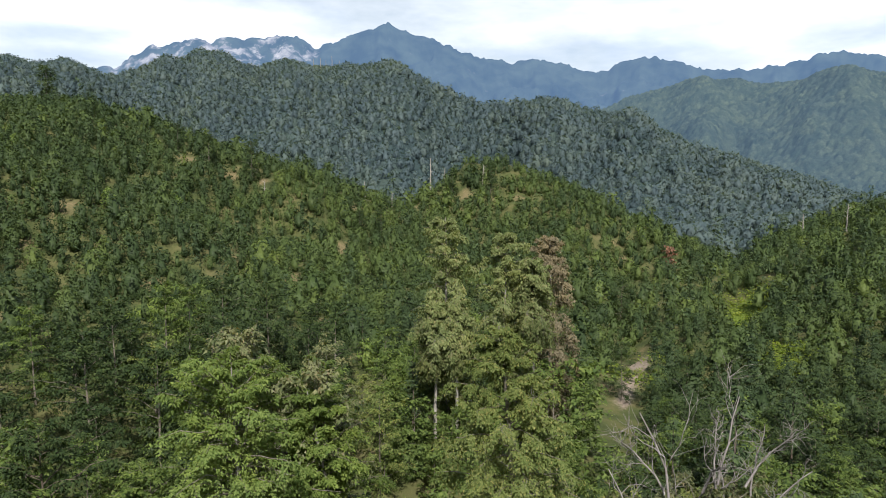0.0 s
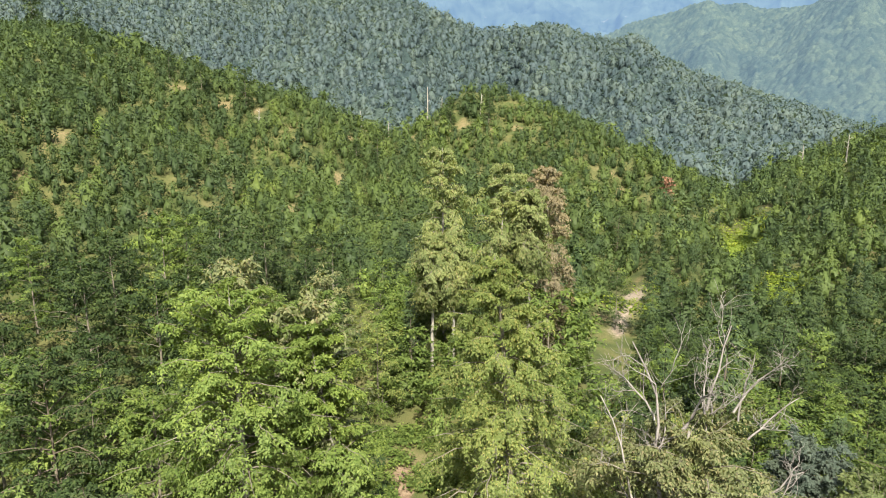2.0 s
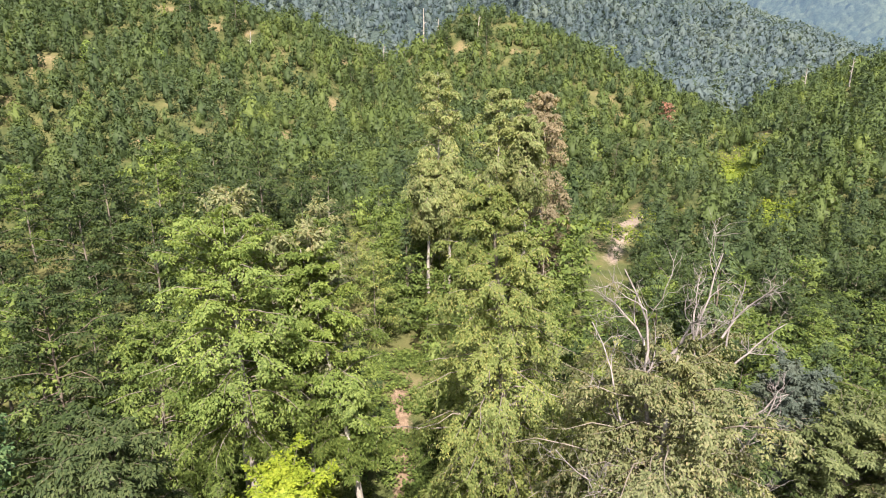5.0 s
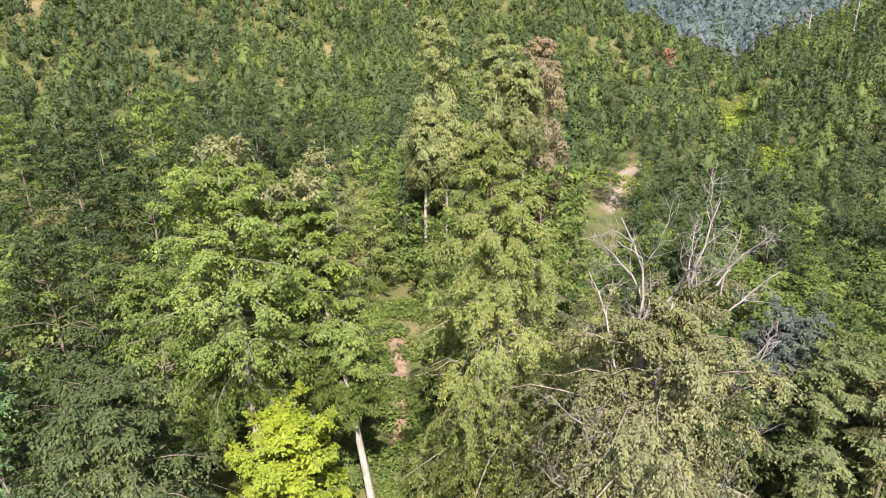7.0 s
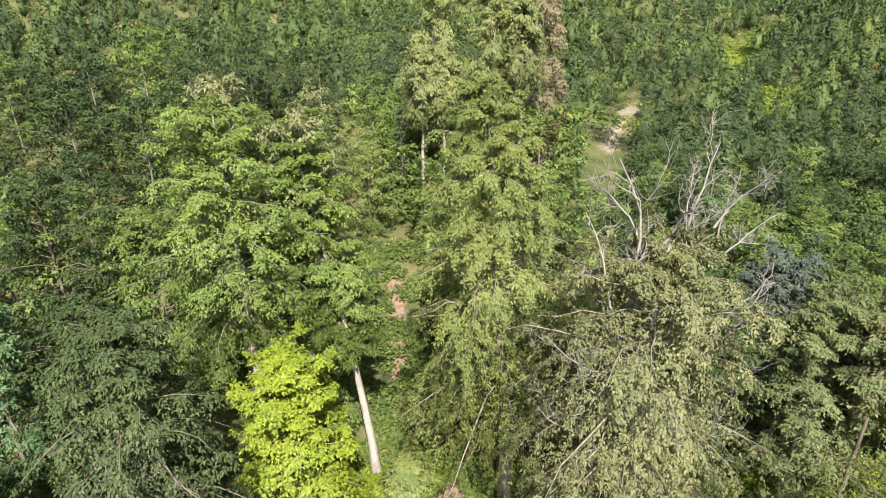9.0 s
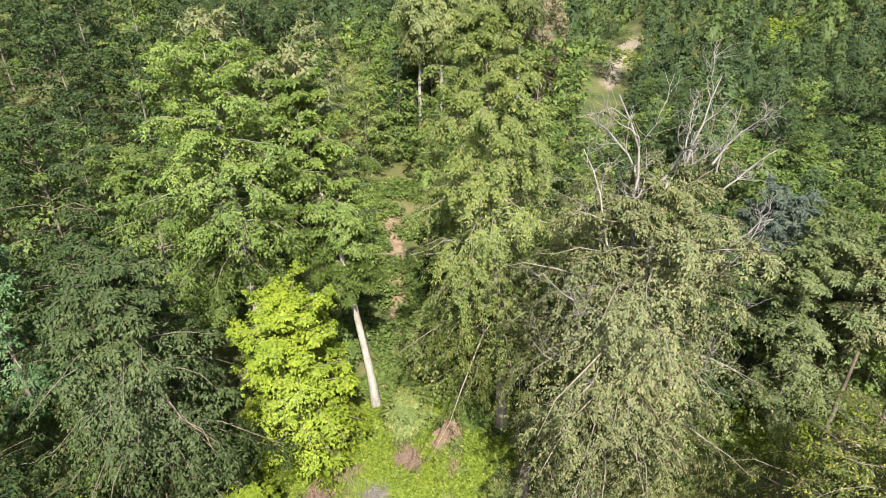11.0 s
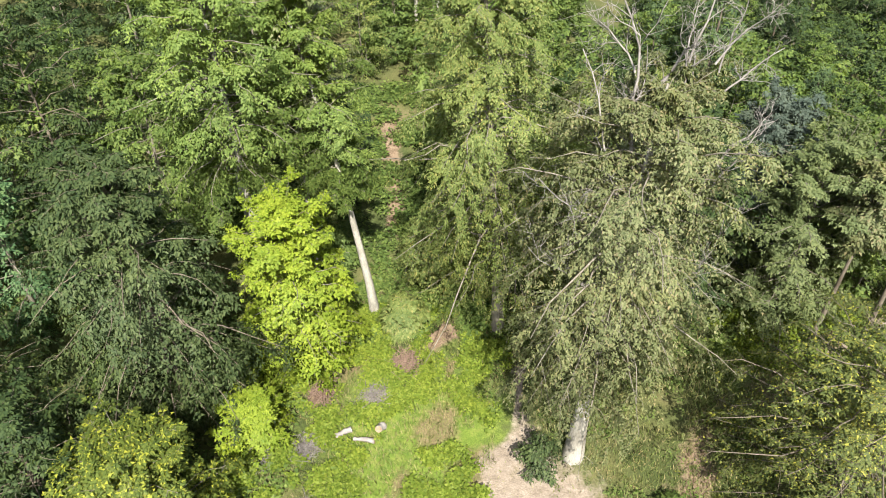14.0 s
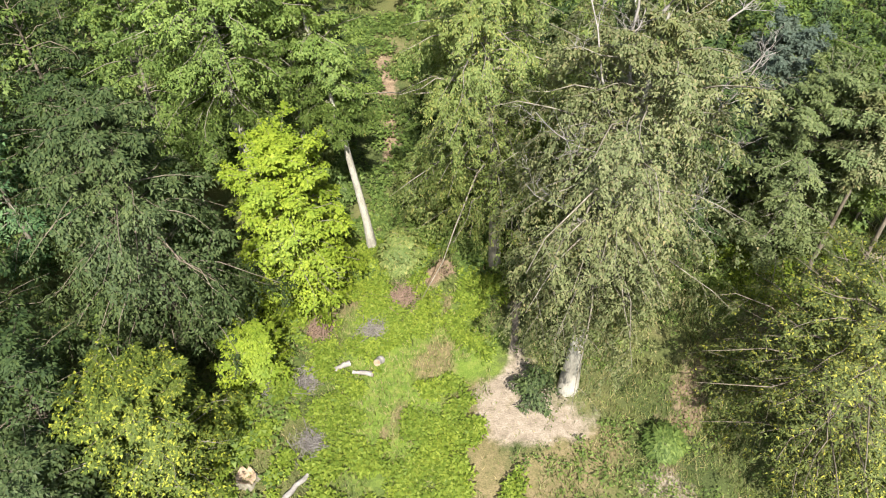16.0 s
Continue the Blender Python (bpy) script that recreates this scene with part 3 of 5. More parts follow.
def spray_leaves(rng, boughs, length, twigs, leaves, size, hang=0.5, inner=0.2, width=0.32, heart=None, form=0.4):
    """Twigs to both sides of each bough, hung with leaves in flat drooping sprays."""
    m, k, _ = boughs.shape
    s = rng.uniform(inner, 1.0, (m, twigs)) ** 0.85
    i = np.minimum((s * (k - 1)).astype(int), k - 2)
    f = s * (k - 1) - i
    row = np.arange(m)[:, None]
    p0 = boughs[row, i] * (1 - f[..., None]) + boughs[row, i + 1] * f[..., None]
    d = unit(boughs[row, i + 1] - boughs[row, i])
    side = unit(np.cross(d, np.array([0, 0, 1.0]))) * rng.choice([-1, 1], (m, twigs))[..., None]
    td = unit(d * rng.uniform(0.3, 1.0, (m, twigs, 1)) + side * rng.uniform(0.35, 1.0, (m, twigs, 1)) + rng.normal(0, 0.18, (m, twigs, 3)))
    tl = np.maximum(length[:, None] * rng.uniform(0.22, 0.48, (m, twigs)) * (1.25 - 0.7 * s), 0.25)
    knots = max(2, leaves // 5)
    each = leaves // knots
    q = np.repeat(rng.uniform(0.1, 1.0, (m, twigs, knots)), each, 2)
    p = p0[:, :, None] + td[:, :, None] * (tl[..., None] * q)[..., None]
    p[..., 2] -= hang * tl[..., None] * q ** 2
    turn = rng.uniform(0, 2 * np.pi, q.shape)
    reach = size * rng.uniform(0.1, 1.5, q.shape)
    off = np.stack([np.cos(turn), np.sin(turn), -0.25 - 0.35 * hang + rng.normal(0, 0.3, q.shape)], -1)
    p += off * reach[..., None]
    ld = off + 0.5 * td[:, :, None] + rng.normal(0, 0.4, p.shape)
    ld[..., 2] -= 0.2 + hang * 0.5
    n = len(p.reshape(-1, 3))
    up = unit(rng.normal(0, 0.45, (n, 3)) + np.array([0, 0, 1.0]))
    flat = p.reshape(-1, 3)
    swell = unit((flat - heart) * np.array([1, 1, 0.6]) + np.array([0, 0, 0.5]))
    v, fq, nq = leaf_blades(flat, unit(ld.reshape(-1, 3)), up, size * rng.uniform(0.6, 1.35, n), width, swell, form)
    twig_paths = np.stack([p0, p0 + td * tl[..., None] * 0.5 - np.array([0, 0, 1.0]) * (hang * 0.25 * tl)[..., None],
                           p0 + td * tl[..., None] - np.array([0, 0, 1.0]) * (hang * tl)[..., None]], 2).reshape(-1, 3, 3)
    return v, fq, nq, twig_paths


def crown_heart(rng, height, radius, profile, tiers=5, around=6):
    """The dense inside of a crown: uneven tiers round the stem, as loose triangles."""
    a = np.arange(around) * 2 * np.pi / around
    px, py = PROFILES[profile]
    hearts = []
    for k in range(tiers):
        u = k / (tiers - 1)
        rad = radius * max(float(np.interp(u, px, py)), 0.12) * rng.uniform(0.6, 1.05, around)
        z = height * (0.06 + 0.9 * u) + rng.normal(0, height * 0.025, around)
        hearts.append(np.stack([np.sin(a + 0.4 * k) * rad, np.cos(a + 0.4 * k) * rad, z], -1))
    v = np.concatenate(hearts + [np.array([[0.0, 0.0, height]])])
    k, f = np.arange(around), []
    for q in range(tiers - 1):
        p0, p1, p2, p3 = q * around + k, q * around + (k + 1) % around, (q + 1) * around + (k + 1) % around, (q + 1) * around + k
        f += [np.stack([p0, p2, p1], -1), np.stack([p0, p3, p2], -1)]
    q = (tiers - 1) * around
    f.append(np.stack([q + k, np.full(around, tiers * around), q + (k + 1) % around], -1))
    tri = v[np.concatenate(f)]
    inward = np.sum(np.cross(tri[:, 1] - tri[:, 0], tri[:, 2] - tri[:, 0]) * (tri.mean(1) - np.array([0, 0, height * 0.3])), -1) < 0
    tri[inward] = tri[inward][:, ::-1]
    return tri


def tree_meshes(seed, height, base, radius, trunk_r, leafmat, barkmat, profile="oval", lean=(0, 0), boughs=60, twigs=12, leaves=10, size=0.2,
                rise=0.35, droop=0.55, hang=0.5, inner=0.08, twig_wood=0.25, width=0.32, single=0, wood_sides=4, form=0.58, dense=0.0):
    rng = np.random.default_rng(seed)
    boughmat = BARK if barkmat is PALE else barkmat
    trunk = trunk_path(rng, height, lean)
    t = np.linspace(0, 1, len(trunk))
    tr = trunk_r * (1 - 0.9 * t) * (1 + 0.35 * np.exp(-t * 22))
    tv, tf = tubes([trunk], [tr], 9)
    tv[:9, 2] -= 0.3
    bp, bl, _, _ = bough_paths(rng, trunk, height, base, radius, profile, boughs, rise, droop)
    big_ones = np.argsort(-bl)[:single]
    rest = np.setdiff1d(np.arange(len(bl)), big_ones)
    if wood_sides == 3:
        rest = rest[::3]
    br = np.linspace(1, 0.18, bp.shape[1])[None] * np.clip(bl[:, None] * 0.012, 0.010, trunk_r * 0.35)
    singles = [smooth(mesh_of("bough", *(lambda v, f: (v, [(f, 0)], [boughmat]))(*tubes(bp[k:k + 1], br[k:k + 1], 5)))) for k in big_ones]
    bv, bf = tubes(bp[rest], br[rest], wood_sides)
    heart = trunk[len(trunk) // 2] * np.array([1, 1, 0]) + np.array([0, 0, height * (base + (1 - base) * 0.35)])
    lv, lf, ln, tw = spray_leaves(rng, bp, bl, twigs, leaves, size, hang, inner, width, heart, form)
    if dense:
        tri = crown_heart(rng, height * 0.93, radius * dense, profile, 6, 8).reshape(-1, 3)
        lf = np.concatenate([lf, np.arange(len(tri)).reshape(-1, 3) + len(lv)])
        lv, ln = np.concatenate([lv, tri]), np.concatenate([ln, unit((tri - heart) * np.array([1, 1, 0.6]) + np.array([0, 0, 0.5]))])
    tw = tw[rng.uniform(0, 1, len(tw)) < twig_wood]
    if len(tw):
        wv, wf = tubes(tw, np.tile([0.010, 0.007, 0.003], (len(tw), 1)), 3)
        bf = np.concatenate([bf, wf + len(bv)])
        bv = np.concatenate([bv, wv])
    return (smooth(mesh_of("trunk", tv, [(tf, 0)], [barkmat])), smooth(mesh_of("branching", bv, [(bf, 0)], [boughmat])), mesh_of("crown", lv, [(lf, 0)], [leafmat], ln), tuple(singles))


def sapling_meshes(seed, height, radius, leafmat, leaves, size, profile, core=0.52):
    """A bushy young tree: a stem, and a crown of overlapping rounded tufts of leaves."""
    rng = np.random.default_rng(seed)
    stem = trunk_path(rng, height * 0.9, (0, 0))
    sv, sf = tubes([stem], [np.linspace(0.06, 0.012, len(stem))], 5)
    tri = crown_heart(rng, height * 0.88, radius * core, profile, 4, 6)
    corners = tri.reshape(-1, 3)
    tufts = 15
    u = (np.arange(tufts) + rng.uniform(0.2, 0.8, tufts)) / tufts
    px, py = PROFILES[profile]
    a = np.arange(tufts) * 2.39996 + rng.normal(0, 0.3, tufts)
    rad = radius * np.interp(u, px, py)
    mid = np.stack([np.sin(a) * rad * 0.62, np.cos(a) * rad * 0.62, height * (0.1 + 0.8 * u)], -1)
    swell = radius * (0.5 - 0.22 * u) * rng.uniform(0.8, 1.25, tufts)
    pick = np.arange(leaves) % tufts
    out = unit(rng.normal(0, 1, (leaves, 3)) + unit(mid - np.array([0, 0, height * 0.35]))[pick] * 0.9 + np.array([0, 0, 0.35]))
    at = mid[pick] + out * (swell[pick] * rng.uniform(0.8, 1.1, leaves))[:, None] * np.array([1, 1, 0.85])
    along = unit(np.cross(out, rng.normal(0, 1, out.shape)) + out * 0.22)
    lv, lf, ln = leaf_blades(at, along, out, size * rng.uniform(0.6, 1.4, leaves), 0.4, unit(out + 0.7 * unit(mid - np.array([0, 0, height * 0.35]))[pick]), 0.85)
    cn = unit((corners - np.array([0, 0, height * 0.3])) * np.array([1, 1, 0.5]) + np.array([0, 0, 0.1]))
    cv = np.concatenate([corners, lv])
    crown = mesh_of("crown", cv, [(np.arange(len(cv)).reshape(-1, 3), 0)], [leafmat], np.concatenate([cn, ln]))
    return (smooth(mesh_of("stem", sv, [(sf, 0)], [BARK])), None, crown, ())


def plant_tree(name, label, category, x, y, meshes, turn=0.0, scale=1.0, group=""):
    t, b, c, singles = meshes
    z = float(ground_z(x, y))
    e = thing(name, label, category, pose(x, y, z, 0, 0, turn) @ Matrix.Scale(scale, 4), group)
    part(t.name.split(".")[0], t, e)
    if b:
        tagged(part("branching", b, e), kind="stuff")
    for s in singles:
        part("bough", s, e)
    part("crown", c, e)
    return e


# ---- trees round the clearing ----
def near_tree(name, label, x, y, seed, category="tree", **kw):
    return plant_tree(name, label, category, x, y, tree_meshes(seed, single=8, **kw))


near_tree("hornbeam_tree", "tall hornbeam with drooping yellow-green sprays at the clearing edge", 3.85, 27.0, 11, height=21.8, base=0.24, radius=5.2, trunk_r=0.30,
          leafmat=LEAF["hornbeam"], barkmat=BARK, profile="cone", lean=(-1.9, 0.4), boughs=150, twigs=16, leaves=80, size=0.098, rise=0.25, droop=0.58, hang=0.9)
near_tree("beech_tree", "slender pale-trunked beech with a high green crown", -8.7, 28.9, 12, height=19.3, base=0.46, radius=3.9, trunk_r=0.27,
          leafmat=LEAF["beech"], barkmat=PALE, profile="top", lean=(-0.6, 1.2), inner=0.04, boughs=110, twigs=15, leaves=50, size=0.135, rise=0.3, droop=0.5, hang=0.55)
near_tree("beech_tree", "leaning pale-trunked beech beside the forest path", -2.9, 28.6, 13, height=18.0, base=0.42, radius=2.3, trunk_r=0.24,
          leafmat=LEAF["beech"], barkmat=PALE, profile="top", lean=(-3.6, 2.4), inner=0.04, boughs=100, twigs=15, leaves=50, size=0.130, rise=0.3, droop=0.5, hang=0.5)
near_tree("thin_hornbeam_tree", "thin hornbeam with bare pale upper stems and sparse yellowish tufts", -10.3, 33.0, 25, height=19.6, base=0.72, radius=2.0, trunk_r=0.17,
          leafmat=LEAF["olive"], barkmat=PALE, profile="top", lean=(0.3, 0.2), boughs=36, twigs=10, leaves=12, size=0.2, rise=0.7, droop=0.5, hang=0.7)
near_tree("thin_hornbeam_tree", "thin hornbeam with olive tufts between two beeches", -6.4, 31.6, 26, height=18.4, base=0.5, radius=2.5, trunk_r=0.17,
          leafmat=LEAF["olive"], barkmat=PALE, profile="top", lean=(0.3, 0.2), boughs=55, twigs=12, leaves=15, size=0.2, rise=0.5, droop=0.6, hang=0.8)
near_tree("grey_hornbeam_tree", "broad grey-green hornbeam with hanging boughs down to the ground", -11.6, 22.2, 14, height=14.0, base=0.08, radius=4.4, trunk_r=0.26,
          leafmat=LEAF["grey"], barkmat=DARKBARK, profile="oval", lean=(-0.4, 0.2), boughs=115, twigs=16, leaves=42, size=0.150, rise=0.25, droop=0.8, hang=0.8)
near_tree("young_maple_tree", "bright lime-green young maple in full sun", -6.1, 25.0, 15, height=9.9, base=0.02, radius=2.8, trunk_r=0.10,
          leafmat=LEAF["lime"], barkmat=BARK, profile="column", boughs=165, twigs=13, leaves=34, size=0.135, rise=0.35, droop=0.45, hang=0.3, width=0.42)
near_tree("lime_bush", "small yellow-green bush beside the clearing", -7.8, 19.9, 16, "bush", height=3.2, base=0.03, radius=1.5, trunk_r=0.05,
          leafmat=LEAF["lime"], barkmat=BARK, profile="dome", boughs=60, twigs=10, leaves=30, size=0.125, rise=0.5, droop=0.3, hang=0.2, width=0.42)
near_tree("hazel_bush", "broad green hazel bush with yellow tips", -10.9, 15.5, 17, "bush", height=5.6, base=0.03, radius=2.9, trunk_r=0.09,
          leafmat=LEAF["hazel"], barkmat=BARK, profile="dome", boughs=100, twigs=14, leaves=44, size=0.125, rise=0.5, droop=0.35, hang=0.25, width=0.42)
near_tree("alder_tree", "loose alder with yellowing leaves and bare twigs", 16.4, 15.8, 18, height=8.8, base=0.04, radius=5.3, trunk_r=0.16,
          leafmat=LEAF["alder"], barkmat=DARKBARK, profile="dome", lean=(0.8, 0.4), boughs=130, twigs=14, leaves=46, size=0.115, rise=0.4, droop=0.6, hang=0.4, twig_wood=0.6)
near_tree("round_beech_tree", "dense rounded grey-green sallow", 18.9, 27.6, 19, height=10.6, base=0.05, radius=3.7, trunk_r=0.2,
          leafmat=LEAF["sallow"], barkmat=BARK, profile="dome", boughs=110, twigs=14, leaves=40, size=0.15, rise=0.5, droop=0.45, hang=0.4)
near_tree("willow_tree", "blue-grey goat willow among green beeches", 17.6, 30.4, 20, height=11.8, base=0.2, radius=2.3, trunk_r=0.14,
          leafmat=LEAF["willow"], barkmat=BARK, profile="dome", boughs=80, twigs=14, leaves=40, size=0.14, rise=0.6, droop=0.3, hang=0.2)
# shade behind the big tree is put into this beech's dark leaf colour
near_tree("dark_beech_tree", "beech behind the dead-topped tree with shade-darkened leaf colour", 13.8, 28.2, 21, height=10.8, base=0.05, radius=3.2, trunk_r=0.18,
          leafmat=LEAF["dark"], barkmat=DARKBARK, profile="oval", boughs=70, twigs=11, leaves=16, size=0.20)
for k, (tx, ty, th, tb, trad, mat, lab) in enumerate([
        (22.4, 25.0, 13, 0.6, 2.2, "alder", "thin dark-trunked alder beside the dirt track"),
        (20.0, 25.2, 11, 0.65, 1.5, "olive", "thin dark-trunked alder beside the dirt track"),
        (27.5, 24.0, 14, 0.4, 3.0, "olive", "dark-trunked alder beside the dirt track"),
        (23.0, 30.0, 12, 0.1, 3.4, "green", "green beech beyond the dirt track"),
        (27.5, 27.5, 12, 0.1, 3.4, "olive", "olive-green hornbeam beyond the dirt track")]):
    near_tree("alder_tree", lab, tx, ty, 30 + k, height=th, base=tb, radius=trad, trunk_r=0.15, leafmat=LEAF[mat], barkmat=DARKBARK, profile="top",
              lean=(0.8 - 0.4 * k, 0.5), boughs=56, twigs=12, leaves=26, size=0.16)
# the dark leaf colour carries the forest edge's shade
for k, (tx, ty, th, trad, mat, lab) in enumerate([
        (-20.6, 27.5, 11, 2.8, "teal", "blue-green young maple in half shade"),
        (-25.0, 25.0, 14, 3.8, "dark", "beech at the forest edge with shade-darkened leaf colour"),
        (-17.2, 29.5, 10, 3.4, "dark", "beech at the forest edge with shade-darkened leaf colour"),
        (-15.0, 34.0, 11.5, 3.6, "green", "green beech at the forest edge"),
        (-20.5, 34.5, 13, 4.0, "dark", "beech at the forest edge with shade-darkened leaf colour"),
        (-19.5, 20.0, 9, 3.4, "dark", "beech at the forest edge with shade-darkened leaf colour"),
        (-23.5, 18.5, 11, 3.6, "dark", "beech at the forest edge with shade-darkened leaf colour"),
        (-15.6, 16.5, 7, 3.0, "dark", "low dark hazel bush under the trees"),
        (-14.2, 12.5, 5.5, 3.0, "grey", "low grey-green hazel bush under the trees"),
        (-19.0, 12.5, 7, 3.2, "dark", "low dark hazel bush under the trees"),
        # unseen tree, added outside the view to block light on the left
        (-28.5, 20.0, 17, 4.4, "dark", "tall dark beech added out of view to shade the left edge"),
        (-26.5, 31.5, 13, 4.0, "dark", "beech at the forest edge with shade-darkened leaf colour"),
        (-13.0, 27.0, 6, 2.4, "green", "small green beech under the taller trees"),
        (-6.2, 34.5, 7, 2.4, "hornbeam", "small yellow-green hornbeam under the taller trees"),
        (-7.6, 41.0, 8.5, 2.6, "hornbeam", "yellow-green hornbeam beside the forest path"),
        (2.4, 33.0, 8, 2.4, "hornbeam", "yellow-green hornbeam beside the forest path"),
        (2.4, 38.5, 9, 2.6, "hornbeam", "yellow-green hornbeam beside the forest path"),
        (-1.2, 27.2, 2.0, 1.2, "hornbeam", "low sunlit green bush at the foot of the leaning beech"),
        (0.2, 31.0, 5.0, 1.7, "hornbeam", "sunlit yellow-green hazel beside the forest path"),
        (-8.6, 32.6, 3.0, 2.0, "green", "low green hazel bush under the taller trees"),
        (-12.0, 34.8, 3.2, 2.1, "green", "low green hazel bush under the taller trees"),
        (-5.2, 33.0, 2.4, 1.5, "green", "low green hazel bush under the taller trees"),
        (-3.2, 54.8, 3.4, 2.2, "green", "low green hazel bush at the end of the forest path"),
        (0.3, 53.5, 3.4, 1.9, "hornbeam", "low yellow-green hazel bush at the end of the forest path"),
        (10.3, 15.8, 0.9, 0.7, "green", "low green bush beside the shaded track"),
        (8.5, 32.0, 12, 3.4, "hornbeam", "yellow-green hornbeam beside the tall one"),
        (9.5, 27.0, 12, 3.2, "olive", "olive-green hornbeam between two tall trees"),
        (21.5, 34.5, 9, 3.2, "green", "green beech on the valley side"),
        (26.5, 34.0, 9, 3.4, "green", "green beech on the valley side"),
        (13.0, 35.0, 9, 3.2, "green", "green beech on the valley side")]):
    near_tree("beech_tree" if th > 8 else "hazel_bush", lab, tx, ty, 60 + k, "tree" if th > 8 else "bush", height=th, base=0.06, radius=trad, trunk_r=0.16,
              leafmat=LEAF[mat], barkmat=DARKBARK if mat == "dark" else BARK, profile="oval", twig_wood=0.08, boughs=64, twigs=12, leaves=21, size=0.165 if ty < 22 else 0.18, rise=0.35, droop=0.6, hang=0.5)

# tall thin birches behind the clearing
for k, (tx, ty, th, tb, trad, mat, lab) in enumerate([
        (-0.7, 56.0, 14, 0.6, 1.6, "birch", "slim pale-trunked birch on the slope"),
        (1.2, 57.0, 14, 0.6, 1.6, "birch", "slim pale-trunked birch on the slope"),
        (0.6, 60.0, 20.3, 0.1, 3.0, "birch", "tall birch with hanging green twigs on the slope"),
        (5.4, 61.8, 18.8, 0.12, 2.7, "birch", "tall birch with hanging green twigs on the slope"),
        (8.0, 61.0, 17.5, 0.6, 2.0, "birch", "tall birch with a long pale trunk on the slope"),
        (10.0, 65.0, 19.5, 0.12, 2.8, "brown", "tall birch with browned hanging leaves on the slope")]):
    near_tree("birch_tree", lab, tx, ty, 90 + k, height=th, base=tb, radius=trad, trunk_r=0.2, leafmat=LEAF[mat], barkmat=PALE, profile="column",
              boughs=100, twigs=12, leaves=25, size=0.185, rise=0.4, droop=0.9, hang=1.25)


# the dead-topped tree
def dead_limb(rng, start, direction, length, radius, points=8):
    """A gnarled bare limb that forks into boughs and twigs."""
    def run(p, d, ln, rad, k, bend):
        pts, dirs = [np.array(p, float)], []
        d = unit(np.array(d, float))
        for _ in range(k - 1):
            d = unit(d + rng.normal(0, bend, 3) + np.array([0, 0, 0.08]))
            pts.append(pts[-1] + d * ln / (k - 1))
            dirs.append(d)
        return np.array(pts), dirs, np.linspace(rad, rad * 0.3, k)
    def joined_mesh(name, runs):
        vs, fs, at = [], [], 0
        for path, rad, sides in runs:
            v, f = tubes([path], [rad], sides)
            vs.append(v)
            fs.append(f + at)
            at += len(v)
        return smooth(mesh_of(name, np.concatenate(vs), [(np.concatenate(fs), 0)], [DEAD]))
    p, d, r = run(start, direction, length, radius, points, 0.16)
    limb, sides = joined_mesh("dead_limb", [(p, r, 6)]), []
    for _ in range(6):
        i = rng.integers(2, points - 1)
        p2, d2, r2 = run(p[i], d[i] + rng.normal(0, 0.75, 3), length * rng.uniform(0.2, 0.45), r[i] * 0.6, 7, 0.3)
        runs = [(p2, r2, 5)]
        for _ in range(7):
            j = rng.integers(1, 6)
            p3, _, r3 = run(p2[j], d2[j] + rng.normal(0, 0.7, 3), length * rng.uniform(0.1, 0.26), max(r2[j] * 0.5, 0.009), 5, 0.35)
            runs.append((p3, r3, 3))
        sides.append(joined_mesh("side_branch", runs))
    return limb, sides


big = near_tree("dead_topped_tree", "large olive-leaved tree with a bare bleached dead top", 6.6, 19.0, 40, height=17.2, base=0.36, radius=4.9, trunk_r=0.40,
                leafmat=LEAF["olive"], barkmat=PALE, profile="oval", lean=(1.9, 2.6), boughs=150, twigs=17, leaves=68, size=0.105, rise=0.3, droop=0.75, hang=0.8, twig_wood=0.3)
rng = np.random.default_rng(5)
for sx, sy, sz, ex, ey, ez, rad in [(1.1, 2.6, 13.6, 0.3, 3.0, 20.4, .075), (0.9, 2.8, 16.6, -.7, 3.0, 19.9, .048), (.5, 2.0, 12.6, -.6, 2.8, 18.5, .055), (1.5, 2.8, 17.0, 3.1, 3.0, 18.6, .06),
                                   (2.4, 2.8, 15.0, 3.7, 3.2, 20.5, .065), (2.3, 2.9, 17.6, 1.9, 3.0, 19.8, .035), (3.5, 3.0, 17.2, 3.3, 3.1, 19.7, .035), (3.3, 3.0, 17.6, 4.9, 3.0, 19.9, .045),
                                   (3.2, 2.6, 16.4, 5.4, 2.8, 18.2, .045), (3.4, 1.8, 13.4, 5.3, 2.6, 16.1, .06), (3.0, 1.6, 12.8, 6.4, 1.8, 14.7, .05), (.6, 1.2, 12.2, -2.9, 1.6, 14.6, .042),
                                   (2.0, 0.6, 9.5, 5.2, -.8, 12.0, .032), (.4, 0.8, 9.0, -2.8, -.2, 12.0, .032)]:
    d = np.array([ex - sx, ey - sy, ez - sz])
    limb, sides = dead_limb(rng, (sx, sy, sz), d, float(np.linalg.norm(d)), rad)
    limb = part("dead_limb", limb, big, "bare bleached limb")
    for me in sides:
        part("side_branch", me, limb)

# ---- wooded slopes ----
CLEAR = [(18.6, 73.5, 1.8), (-2.0, 24, 2.6), (-2.2, 28, 1.6), (-2.2, 32, 1.5), (-2.3, 36, 2.2), (-2.3, 40, 2.4), (-2.3, 44, 2.6), (-2.3, 47, 1.8),
         (19.8, 77.5, 1.6), (21.2, 81.5, 1.8), (22.8, 86, 2.3), (25, 91, 2.6), (27.4, 97, 2.7), (29.8, 102.5, 2.7), (31.4, 107, 2.4),
         (53, 123, 2.5), (56, 130, 3.6), (59.5, 138, 4), (63, 146, 3.6), (68, 148, 2.5), (72, 156, 2), (50, 98, 2), (52, 103, 2.4)]


